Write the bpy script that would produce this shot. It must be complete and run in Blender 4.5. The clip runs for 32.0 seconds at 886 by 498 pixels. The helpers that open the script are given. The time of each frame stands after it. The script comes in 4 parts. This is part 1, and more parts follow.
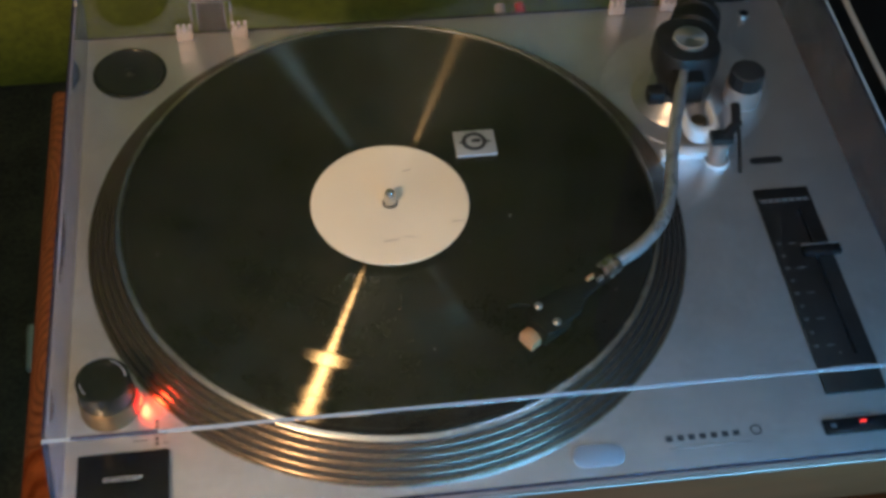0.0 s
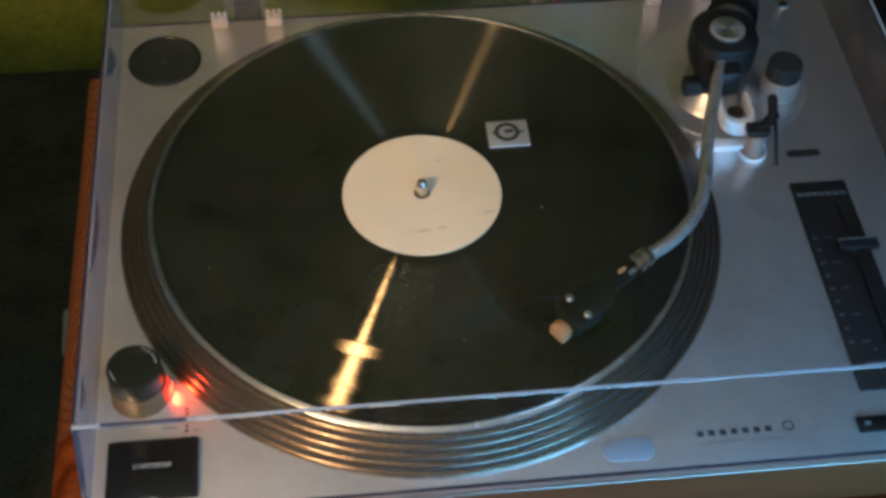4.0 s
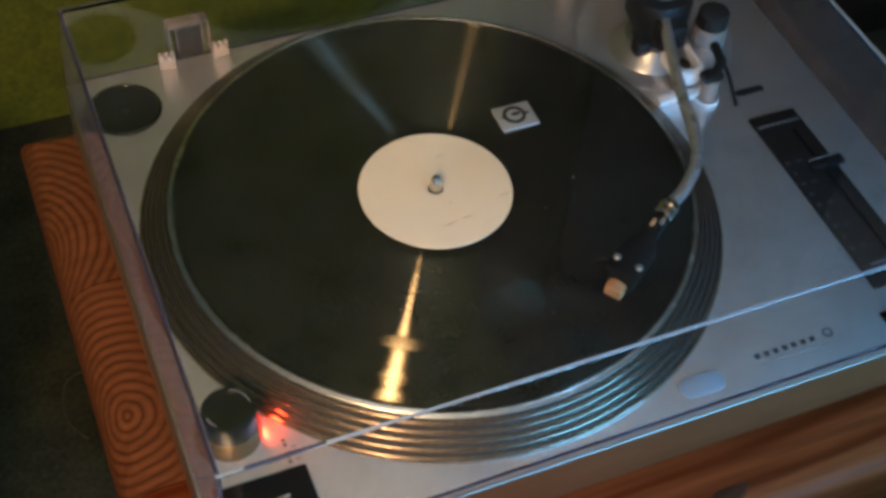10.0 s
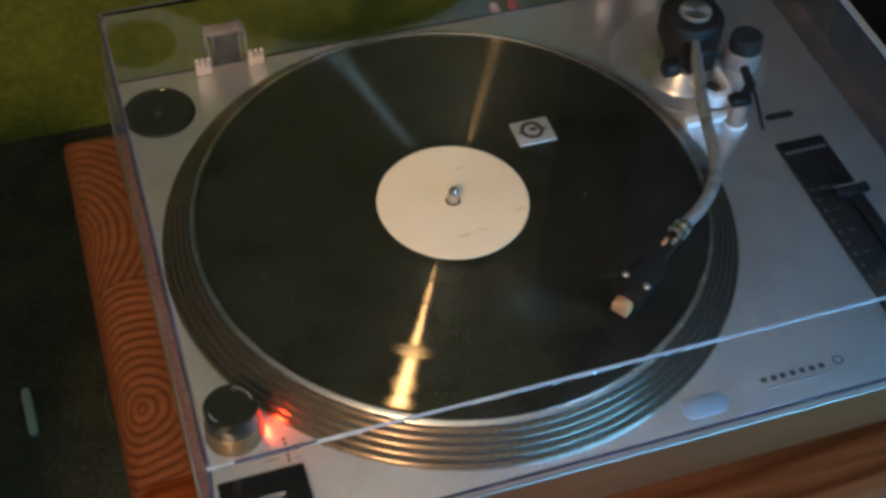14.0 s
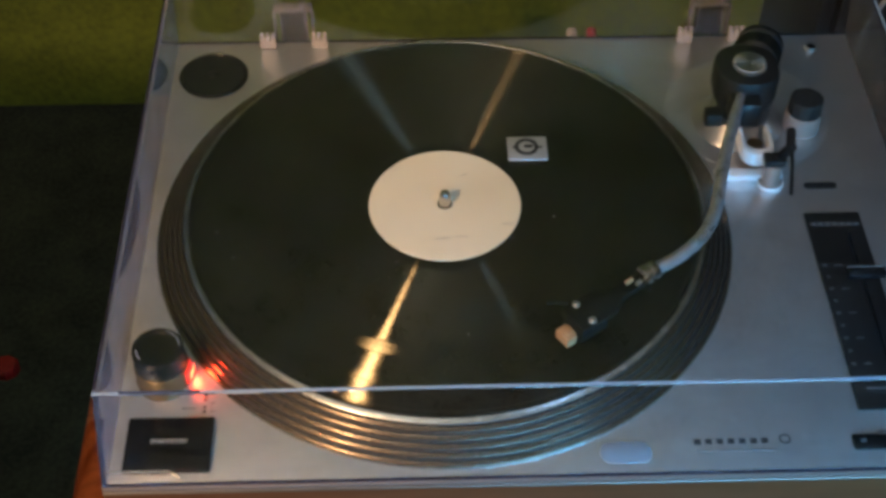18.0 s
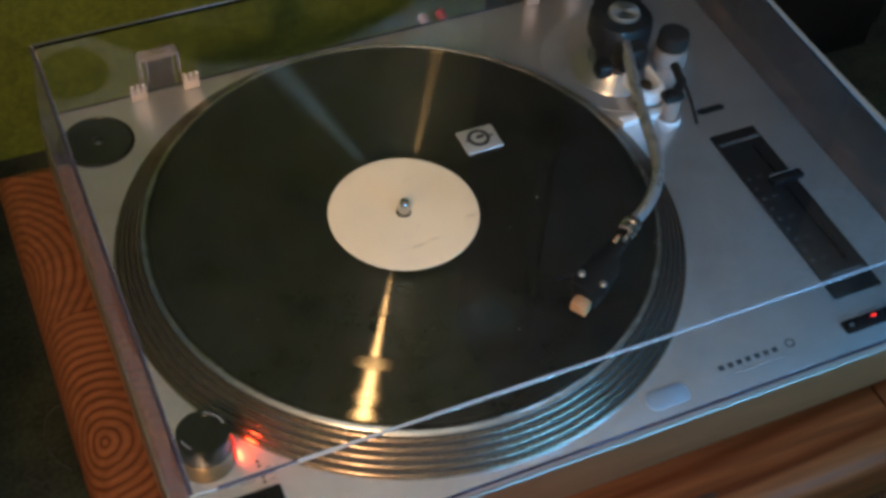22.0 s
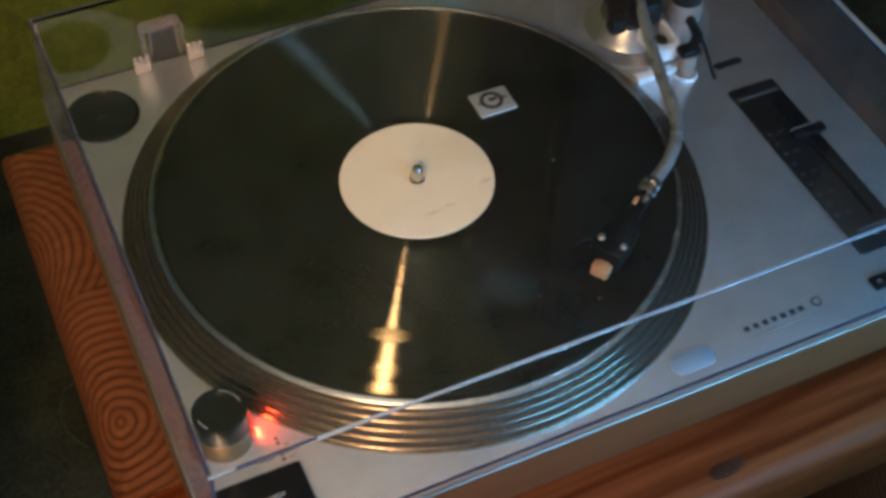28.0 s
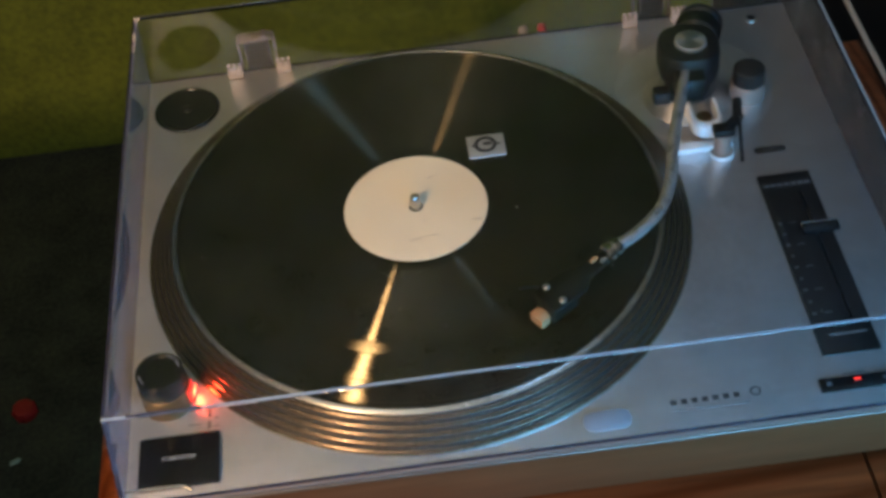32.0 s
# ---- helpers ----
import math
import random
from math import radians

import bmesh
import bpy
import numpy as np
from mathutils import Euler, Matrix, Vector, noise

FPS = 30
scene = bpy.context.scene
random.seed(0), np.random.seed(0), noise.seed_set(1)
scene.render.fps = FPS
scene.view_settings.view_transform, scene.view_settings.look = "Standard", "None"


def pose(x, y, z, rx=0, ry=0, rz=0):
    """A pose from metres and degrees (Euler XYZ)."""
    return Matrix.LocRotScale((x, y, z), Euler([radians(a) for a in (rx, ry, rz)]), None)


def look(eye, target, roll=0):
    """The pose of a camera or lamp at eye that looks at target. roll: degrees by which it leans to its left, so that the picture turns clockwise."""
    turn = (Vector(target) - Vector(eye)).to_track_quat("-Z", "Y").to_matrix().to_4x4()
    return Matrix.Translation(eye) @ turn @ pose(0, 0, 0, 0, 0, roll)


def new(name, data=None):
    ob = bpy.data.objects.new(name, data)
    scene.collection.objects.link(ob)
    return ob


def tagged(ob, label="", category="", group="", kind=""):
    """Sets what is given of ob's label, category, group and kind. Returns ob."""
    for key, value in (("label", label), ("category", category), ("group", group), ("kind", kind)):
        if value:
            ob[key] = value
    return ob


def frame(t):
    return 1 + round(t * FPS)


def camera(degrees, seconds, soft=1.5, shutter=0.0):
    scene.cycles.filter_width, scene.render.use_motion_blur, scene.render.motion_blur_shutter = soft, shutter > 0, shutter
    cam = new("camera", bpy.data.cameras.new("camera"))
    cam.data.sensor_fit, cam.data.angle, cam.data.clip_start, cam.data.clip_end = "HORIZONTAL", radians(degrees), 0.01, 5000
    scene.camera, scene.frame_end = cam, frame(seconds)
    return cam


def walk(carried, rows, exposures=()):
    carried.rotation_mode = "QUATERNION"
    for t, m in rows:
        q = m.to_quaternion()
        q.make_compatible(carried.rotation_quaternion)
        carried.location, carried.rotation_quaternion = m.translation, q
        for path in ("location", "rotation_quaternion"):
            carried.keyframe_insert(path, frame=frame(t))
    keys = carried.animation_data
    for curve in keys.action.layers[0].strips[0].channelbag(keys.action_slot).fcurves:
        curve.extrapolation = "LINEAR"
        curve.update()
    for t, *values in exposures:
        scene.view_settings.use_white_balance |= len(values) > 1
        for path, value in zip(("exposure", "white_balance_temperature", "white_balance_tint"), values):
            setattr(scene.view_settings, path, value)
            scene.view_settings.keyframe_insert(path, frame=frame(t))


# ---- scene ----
# path: begin
PATH = [
    (0, (-0.05199, -0.49326, 0.58530), (0.01163, -0.11874, 0.12087), 2.954),
    (0.5, (-0.04815, -0.50275, 0.59200), (0.01229, -0.12684, 0.12827), 2.486),
    (1, (-0.05213, -0.50971, 0.59053), (-0.00009, -0.13217, 0.12712), 1.598),
    (1.5, (-0.05737, -0.50718, 0.59015), (-0.00498, -0.13311, 0.12396), 1.844),
    (2, (-0.05353, -0.50494, 0.58902), (-0.00132, -0.13090, 0.12279), 1.887),
    (2.5, (-0.04848, -0.50525, 0.58908), (-0.00060, -0.12895, 0.12421), 1.472),
    (3, (-0.04966, -0.49518, 0.58416), (-0.00222, -0.12157, 0.11707), 1.716),
    (3.5, (-0.04864, -0.48812, 0.58260), (-0.00155, -0.11679, 0.11367), 1.651),
    (5.5, (-0.04632, -0.50621, 0.59278), (-0.00516, -0.12862, 0.12832), 1.167),
    (6, (-0.05942, -0.50162, 0.58891), (-0.00276, -0.12757, 0.12321), 2.258),
    (6.5, (-0.11704, -0.47641, 0.58652), (-0.02754, -0.10964, 0.12018), 3.494),
    (7, (-0.17177, -0.45936, 0.58649), (-0.04213, -0.10524, 0.11980), 4.617),
    (7.5, (-0.19116, -0.46205, 0.59333), (-0.03275, -0.11629, 0.12927), 5.403),
    (8, (-0.20557, -0.46860, 0.59378), (-0.04708, -0.12018, 0.13174), 4.690),
    (8.5, (-0.22009, -0.45287, 0.58818), (-0.05106, -0.10754, 0.12755), 6.177),
    (9, (-0.21733, -0.46716, 0.58691), (-0.06804, -0.12072, 0.12034), 3.103),
    (9.5, (-0.22507, -0.47308, 0.59131), (-0.05328, -0.11955, 0.13798), 5.147),
    (10, (-0.22211, -0.46922, 0.58764), (-0.05279, -0.12420, 0.12689), 5.063),
    (10.5, (-0.22261, -0.47159, 0.58565), (-0.05101, -0.12679, 0.12557), 4.926),
    (11, (-0.22426, -0.47791, 0.59056), (-0.04437, -0.12611, 0.13903), 5.274),
    (11.5, (-0.22370, -0.48258, 0.59147), (-0.04709, -0.12944, 0.13969), 4.769),
    (12, (-0.22395, -0.47996, 0.59439), (-0.04976, -0.13096, 0.13848), 4.378),
    (12.5, (-0.22497, -0.47953, 0.59379), (-0.04968, -0.13080, 0.13808), 4.088),
    (13, (-0.22682, -0.47272, 0.59373), (-0.05584, -0.12618, 0.13474), 3.860),
    (13.5, (-0.22116, -0.48066, 0.59213), (-0.05631, -0.12709, 0.13626), 3.647),
    (15.5, (-0.03696, -0.52454, 0.59724), (-0.01057, -0.14159, 0.13610), -0.066),
    (16, (-0.02852, -0.52758, 0.58602), (0.00767, -0.14128, 0.12835), 1.264),
    (16.5, (-0.02073, -0.53970, 0.58832), (0.00972, -0.14188, 0.14020), 1.254),
    (17, (-0.01535, -0.54824, 0.57903), (0.00769, -0.15618, 0.12543), 0.850),
    (17.5, (-0.01732, -0.55315, 0.57934), (0.00130, -0.15930, 0.12709), 1.525),
    (18, (-0.01786, -0.54374, 0.58313), (-0.00538, -0.14239, 0.13730), 0.254),
    (18.5, (-0.00585, -0.53051, 0.59075), (-0.01969, -0.15079, 0.12640), -3.543),
    (19, (-0.00826, -0.52917, 0.59008), (-0.02433, -0.14695, 0.12786), -4.062),
    (19.5, (-0.01877, -0.52443, 0.57932), (-0.01819, -0.13936, 0.11919), -2.263),
    (20, (-0.04889, -0.50425, 0.57505), (-0.01588, -0.12886, 0.10815), 0.289),
    (20.5, (-0.08312, -0.49442, 0.57747), (-0.03345, -0.11771, 0.11312), -0.333),
    (21, (-0.13044, -0.47606, 0.58405), (-0.04365, -0.11148, 0.11549), -0.973),
    (21.5, (-0.17235, -0.47499, 0.60639), (-0.03245, -0.11918, 0.14398), 0.360),
    (22, (-0.21763, -0.48546, 0.59767), (-0.03974, -0.13348, 0.14549), 4.205),
    (22.5, (-0.22888, -0.48045, 0.59890), (-0.03989, -0.12809, 0.15155), 3.621),
    (23, (-0.24031, -0.46887, 0.59836), (-0.05911, -0.11966, 0.14536), 3.487),
    (23.5, (-0.24104, -0.46482, 0.59731), (-0.06450, -0.12050, 0.13875), 3.602),
    (24, (-0.23607, -0.47338, 0.59797), (-0.06788, -0.12796, 0.13711), 2.591),
    (24.5, (-0.22826, -0.47716, 0.59581), (-0.05707, -0.12984, 0.13749), 2.768),
    (26.5, (-0.21022, -0.47830, 0.59743), (-0.04797, -0.12859, 0.13767), 0.826),
    (27, (-0.21178, -0.47105, 0.59119), (-0.04405, -0.13037, 0.12664), 1.680),
    (27.5, (-0.21450, -0.46885, 0.58817), (-0.04459, -0.12759, 0.12485), 1.996),
    (28, (-0.21362, -0.47178, 0.58637), (-0.04566, -0.13016, 0.12260), 2.018),
    (28.5, (-0.20979, -0.46969, 0.58594), (-0.05403, -0.12637, 0.11918), 1.041),
    (29, (-0.17491, -0.47840, 0.59986), (-0.03902, -0.11703, 0.14057), -0.128),
    (29.5, (-0.09009, -0.49539, 0.60260), (-0.00004, -0.12551, 0.13883), -1.227),
    (30, (-0.03267, -0.53141, 0.60810), (-0.01269, -0.14867, 0.14646), -6.338),
    (30.5, (0.00040, -0.54533, 0.61244), (-0.00233, -0.15704, 0.15503), -7.704),
    (31, (0.00911, -0.55494, 0.60774), (0.00325, -0.16394, 0.15267), -7.365),
    (31.5, (0.00879, -0.57014, 0.61150), (0.00879, -0.17262, 0.16208), -6.488),
    (32, (0.00084, -0.57558, 0.61315), (0.00991, -0.17321, 0.16815), -6.534),
]
# path: end
cam = camera(36.943, 32.0, soft=3.6)
walk(cam, [(t, look(e, g, r)) for t, e, g, r in PATH])
# ---- light ----
world = bpy.data.worlds.new("room_air")
scene.world = world
world.use_nodes = True
world.node_tree.nodes["Background"].inputs[0].default_value = (0.30, 0.36, 0.45, 1)
world.node_tree.nodes["Background"].inputs[1].default_value = 0.03


def lamp(name, kind, loc, target, color, watts, size=0.05, size_y=None):
    d = bpy.data.lights.new(name, kind)
    d.color, d.energy = color, watts
    if kind == "AREA":
        d.shape, d.size, d.size_y = "RECTANGLE", size, size_y or size
    else:
        d.shadow_soft_size = size
    ob = new(name, d)
    ob.matrix_world = look(loc, target)
    return ob


LAMP = (-0.66, -0.88, 0.86)
bulb = lamp("bulb_light", "SPOT", LAMP, (-0.25, 0.05, 0.0), (1.0, 0.64, 0.34), 35.0, 0.036)
bulb.data.spot_size, bulb.data.spot_blend = radians(47), 1.0
# unseen cool source, placed by the blue streaks; no window is built
lamp("high_cool_light", "AREA", (0.870, -0.42, 1.90), (0.0, 0.0, 0.0), (0.30, 0.58, 1.0), 2.6, 0.20, 0.20)
# added blue fill, low in front, to tint the deck's front part
lamp("blue_front_fill", "AREA", (0.25, -0.56, 0.125), (0.15, -0.12, 0.0), (0.13, 0.53, 1.0), 2.5, 0.40, 0.10)
# added fill aimed upward; the ceiling bounces its light down
lamp("ceiling_bounce_fill", "AREA", (-0.60, -1.00, 1.30), (-0.35, -0.80, 2.0), (0.90, 0.90, 0.86), 18.0, 0.5, 0.9)
lamp("strobe_light", "AREA", (-0.1392, -0.1108, 0.0062), (-0.1100, -0.1150, 0.0005), (1.0, 0.06, 0.02), 0.014, 0.007, 0.007)

# ---- materials ----
def mat(name, color, rough=0.5, metal=0.0, **kw):
    m = bpy.data.materials.new(name)
    m.use_nodes = True
    b = m.node_tree.nodes["Principled BSDF"]
    b.inputs["Base Color"].default_value = (*color, 1)
    b.inputs["Roughness"].default_value = rough
    b.inputs["Metallic"].default_value = metal
    for k, v in kw.items():
        b.inputs[k.replace("_", " ")].default_value = v
    return m


def nd(m, kind, **kw):
    n = m.node_tree.nodes.new(kind)
    for k, v in kw.items():
        if k.startswith("i_"):
            n.inputs[k[2:].replace("_", " ")].default_value = v
        elif k == "op":
            n.operation = v
    return n


def ln(m, a, ai, b, bi):
    m.node_tree.links.new(a.outputs[ai], b.inputs[bi])


def bsdf(m):
    return m.node_tree.nodes["Principled BSDF"]


def vary(m, color, scale=40.0, amount=0.25, rough=None, bump=0.0, bump_scale=400.0, stretch=(1, 1, 1)):
    """Two scales of noise on colour, roughness and fine relief."""
    tc = nd(m, "ShaderNodeTexCoord")
    mp = nd(m, "ShaderNodeMapping")
    mp.inputs["Scale"].default_value = stretch
    ln(m, tc, "Object", mp, "Vector")
    n1 = nd(m, "ShaderNodeTexNoise", i_Scale=scale, i_Detail=6.0)
    n2 = nd(m, "ShaderNodeTexNoise", i_Scale=scale * 9, i_Detail=3.0)
    ln(m, mp, "Vector", n1, "Vector")
    ln(m, mp, "Vector", n2, "Vector")
    mx = nd(m, "ShaderNodeMath", op="ADD")
    ln(m, n1, "Fac", mx, 0)
    ln(m, n2, "Fac", mx, 1)
    r = nd(m, "ShaderNodeMapRange", i_From_Min=0.7, i_From_Max=1.3, i_To_Min=1 - amount, i_To_Max=1 + amount)
    ln(m, mx, "Value", r, "Value")
    v = nd(m, "ShaderNodeVectorMath", op="SCALE")
    v.inputs[0].default_value = color
    ln(m, r, "Result", v, "Scale")
    ln(m, v, "Vector", bsdf(m), "Base Color")
    if rough:
        rr = nd(m, "ShaderNodeMapRange", i_From_Min=0.7, i_From_Max=1.3, i_To_Min=rough[0], i_To_Max=rough[1])
        ln(m, mx, "Value", rr, "Value")
        ln(m, rr, "Result", bsdf(m), "Roughness")
    if bump:
        n3 = nd(m, "ShaderNodeTexNoise", i_Scale=bump_scale, i_Detail=4.0)
        ln(m, mp, "Vector", n3, "Vector")
        bp = nd(m, "ShaderNodeBump", i_Strength=bump, i_Distance=0.001)
        ln(m, n3, "Fac", bp, "Height")
        ln(m, bp, "Normal", bsdf(m), "Normal")
    return m


M_DECK = vary(mat("silver_lacquer", (0.5, 0.5, 0.5), 0.30, 0.78), (0.68, 0.665, 0.665), 34, 0.12)
# brown base colour stands in for pine mirrored in the silver
M_SIDE = vary(mat("silver_wood_reflection", (0.4, 0.4, 0.4), 0.3, 0.40), (0.32, 0.120, 0.050), 20, 0.14, (0.30, 0.42), 0.08, 900, (0.1, 1, 1))
M_BLACK = vary(mat("black_plastic", (0.01, 0.01, 0.01), 0.4), (0.011, 0.011, 0.012), 60, 0.25, (0.32, 0.45), 0.05, 2500)
M_GLOSS = vary(mat("glossy_black", (0.01, 0.01, 0.01), 0.18), (0.010, 0.010, 0.012), 50, 0.2, (0.14, 0.24))
M_SHELL = vary(mat("matt_black_shell", (0.006, 0.006, 0.006), 0.5, 0.0, Specular_IOR_Level=0.25), (0.006, 0.006, 0.006), 80, 0.3, (0.45, 0.6))
M_RUBBER = vary(mat("black_rubber", (0.012, 0.012, 0.012), 0.7), (0.012, 0.012, 0.012), 80, 0.3, (0.6, 0.8), 0.2, 1500)
M_MATT = vary(mat("matt_black_base", (0.006, 0.005, 0.005), 0.9, 0.0, Specular_IOR_Level=0.1), (0.006, 0.005, 0.005), 60, 0.3, (0.85, 0.95))
M_CHROME = vary(mat("chrome", (0.7, 0.7, 0.7), 0.18, 1.0), (0.62, 0.60, 0.58), 90, 0.08, (0.12, 0.24))
M_ALU = vary(mat("satin_aluminium", (0.6, 0.6, 0.6), 0.36, 1.0), (0.58, 0.57, 0.56), 120, 0.10, (0.28, 0.42), 0.05, 2500)
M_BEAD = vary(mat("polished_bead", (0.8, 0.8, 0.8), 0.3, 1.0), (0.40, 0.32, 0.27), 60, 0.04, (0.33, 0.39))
M_COLLAR = vary(mat("dull_brown_metal", (0.3, 0.27, 0.24), 0.4, 0.8), (0.20, 0.135, 0.075), 120, 0.12, (0.36, 0.48))
M_BASE = vary(mat("satin_base_metal", (0.5, 0.5, 0.5), 0.33, 0.9), (0.52, 0.51, 0.50), 40, 0.06, (0.30, 0.36))
M_DIM = vary(mat("dull_tube_metal", (0.4, 0.4, 0.4), 0.34, 0.8), (0.60, 0.60, 0.61), 120, 0.12, (0.24, 0.34))
M_CAP = mat("turned_aluminium", (0.62, 0.61, 0.59), 0.42, 1.0, Anisotropic=0.8)
ctg = nd(M_CAP, "ShaderNodeTangent")
ctg.direction_type, ctg.axis = "RADIAL", "Z"
ln(M_CAP, ctg, "Tangent", bsdf(M_CAP), "Tangent")
M_WHITE = vary(mat("pale_plastic", (0.7, 0.72, 0.75), 0.45), (0.80, 0.83, 0.87), 60, 0.06, (0.35, 0.5))
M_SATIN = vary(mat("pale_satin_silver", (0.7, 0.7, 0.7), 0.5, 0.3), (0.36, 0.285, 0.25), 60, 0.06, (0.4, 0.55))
M_DUST = mat("grey_dust", (0.22, 0.21, 0.20), 0.9)
M_TAN = vary(mat("tan_cartridge", (0.6, 0.4, 0.25), 0.5), (0.40, 0.215, 0.105), 90, 0.08, (0.4, 0.55))
M_BADGE = vary(mat("silver_badge", (0.5, 0.52, 0.55), 0.4, 0.3), (0.55, 0.57, 0.60), 90, 0.06, (0.3, 0.45))
M_PRINT = mat("dark_print", (0.045, 0.048, 0.055), 0.6)
M_PRINT_W = mat("pale_print", (0.48, 0.48, 0.48), 0.6)
M_PRINT_G = mat("grey_print", (0.26, 0.27, 0.29), 0.6)
M_PRINT_D = mat("dim_print", (0.12, 0.125, 0.135), 0.6)
M_LED = mat("red_led", (0.5, 0.02, 0.01), 0.4)
bsdf(M_LED).inputs["Emission Color"].default_value = (1, 0.03, 0.02, 1)
bsdf(M_LED).inputs["Emission Strength"].default_value = 1.6
M_SPRING = vary(mat("brown_spring_block", (0.05, 0.03, 0.025), 0.5, 0.0, Specular_IOR_Level=0.08), (0.022, 0.014, 0.011), 90, 0.3, (0.4, 0.6))
M_PILL = vary(mat("clear_window_plastic", (0.6, 0.66, 0.72), 0.2), (0.21, 0.27, 0.34), 40, 0.04, (0.3, 0.4))
M_PEN = vary(mat("greenish_pen_plastic", (0.2, 0.25, 0.2), 0.5), (0.30, 0.38, 0.30), 60, 0.15, (0.4, 0.55))
M_CAPRED = vary(mat("dull_red_plastic", (0.12, 0.01, 0.01), 0.5), (0.30, 0.020, 0.018), 60, 0.3, (0.10, 0.25))
M_CABLE = vary(mat("white_cable", (0.7, 0.66, 0.62), 0.5), (0.50, 0.44, 0.39), 60, 0.1, (0.45, 0.6))


def make_glass(name, tint=(0.97, 0.98, 0.98), rough=0.0):
    m = mat(name, tint, rough, 0.0, Transmission_Weight=1.0, IOR=1.40)
    return m


def hazy(name, haze, ior=1.47, film=(0.44, 0.41, 0.46)):
    """Clear acrylic under a thin mottled film of the given colour."""
    m = make_glass(name)
    bsdf(m).inputs["IOR"].default_value = ior
    df = nd(m, "ShaderNodeBsdfDiffuse")
    df.inputs["Color"].default_value = (*film, 1)
    tc_ = nd(m, "ShaderNodeTexCoord")
    n1 = nd(m, "ShaderNodeTexNoise", i_Scale=30.0, i_Detail=6.0)
    n2 = nd(m, "ShaderNodeTexNoise", i_Scale=700.0, i_Detail=2.0)
    ln(m, tc_, "Object", n1, "Vector")
    ln(m, tc_, "Object", n2, "Vector")
    mu = nd(m, "ShaderNodeMath", op="MULTIPLY")
    ln(m, n1, "Fac", mu, 0)
    ln(m, n2, "Fac", mu, 1)
    mr = nd(m, "ShaderNodeMapRange", i_From_Min=0.10, i_From_Max=0.42, i_To_Min=haze * 0.4, i_To_Max=haze * 1.8)
    ln(m, mu, "Value", mr, "Value")
    mx = nd(m, "ShaderNodeMixShader")
    ln(m, mr, "Result", mx, "Fac")
    ln(m, bsdf(m), 0, mx, 1)
    ln(m, df, 0, mx, 2)
    ln(m, mx, "Shader", m.node_tree.nodes["Material Output"], "Surface")
    return m


M_GLASS = make_glass("clear_acrylic")
# left wall toned down with a slate film
M_GLASS_SIDE = hazy("slate_film_acrylic", 0.20, 1.47, (0.24, 0.24, 0.31))
# dark film paints in the right wall's dim reflections, hiding wood behind
M_GLASS_RIGHT = hazy("acrylic_dim_reflection", 0.46, 1.47, (0.115, 0.110, 0.120))
M_CLEAR = mat("clear_hinge_plastic", (0.62, 0.50, 0.49), 0.12, 0.0, Transmission_Weight=0.80, IOR=1.40)
M_CLIP = mat("frosted_clip_plastic", (0.86, 0.78, 0.77), 0.2, 0.0, Transmission_Weight=0.52, IOR=1.46)
# one acrylic: how brightly each edge is lit is put into its colour
M_EDGE_DULL = mat("dim_tone_edge", (0.20, 0.19, 0.28), 0.12, 0.0, Transmission_Weight=0.94, IOR=1.46)
M_EDGE_SOFT = mat("mid_tone_edge", (0.52, 0.54, 0.56), 0.15, 0.0, Transmission_Weight=0.85, IOR=1.46)
M_EDGE_BACK = mat("wall_tone_edge", (0.17, 0.18, 0.13), 0.4, 0.0, Transmission_Weight=0.5, IOR=1.46)
M_EDGE = mat("lit_tone_edge", (0.62, 0.74, 0.86), 0.25, 0.0, Transmission_Weight=0.35, IOR=1.46)

# the vinyl: the grooves spread each highlight along the radius
M_VINYL = mat("black_vinyl", (0.0105, 0.0105, 0.0095), 0.40, 0.0, Specular_IOR_Level=0.12)
vtc = nd(M_VINYL, "ShaderNodeTexCoord")
vlen = nd(M_VINYL, "ShaderNodeVectorMath", op="LENGTH")
ln(M_VINYL, vtc, "Object", vlen, 0)
vno = nd(M_VINYL, "ShaderNodeTexNoise", i_Scale=300.0, i_Detail=2.0)
vno.noise_dimensions = "1D"
ln(M_VINYL, vlen, "Value", vno, "W")
vsl = nd(M_VINYL, "ShaderNodeMapRange", i_From_Min=0.045, i_From_Max=0.151)
ln(M_VINYL, vlen, "Value", vsl, "Value")
vrp = nd(M_VINYL, "ShaderNodeValToRGB")
vrp.color_ramp.interpolation = "LINEAR"
vrp.color_ramp.elements[0].position, vrp.color_ramp.elements[0].color = 0.0, (0.80, 0.80, 0.80, 1)
vrp.color_ramp.elements[1].position, vrp.color_ramp.elements[1].color = 1.0, (0.35, 0.35, 0.35, 1)
for vp, vv in ((0.10, 0.78), (0.185, 0.66), (0.20, 0.80), (0.325, 0.70), (0.34, 0.84), (0.45, 0.82), (0.595, 0.72), (0.61, 0.0), (0.67, 0.0), (0.69, 0.62), (0.80, 0.60), (0.85, 0.45), (0.90, 0.65)):
    vrp.color_ramp.elements.new(vp).color = (vv, vv, vv, 1)
ln(M_VINYL, vsl, "Result", vrp, "Fac")
vmx = nd(M_VINYL, "ShaderNodeMath", op="MULTIPLY_ADD")
vmx.inputs[1].default_value, vmx.inputs[2].default_value = 0.16, -0.08
ln(M_VINYL, vno, "Fac", vmx, 0)
van = nd(M_VINYL, "ShaderNodeMapRange", i_From_Min=0.0, i_From_Max=1.0, i_To_Min=-0.10, i_To_Max=0.98)
vad = nd(M_VINYL, "ShaderNodeMath", op="ADD")
ln(M_VINYL, vrp, "Color", vad, 0)
ln(M_VINYL, vmx, "Value", vad, 1)
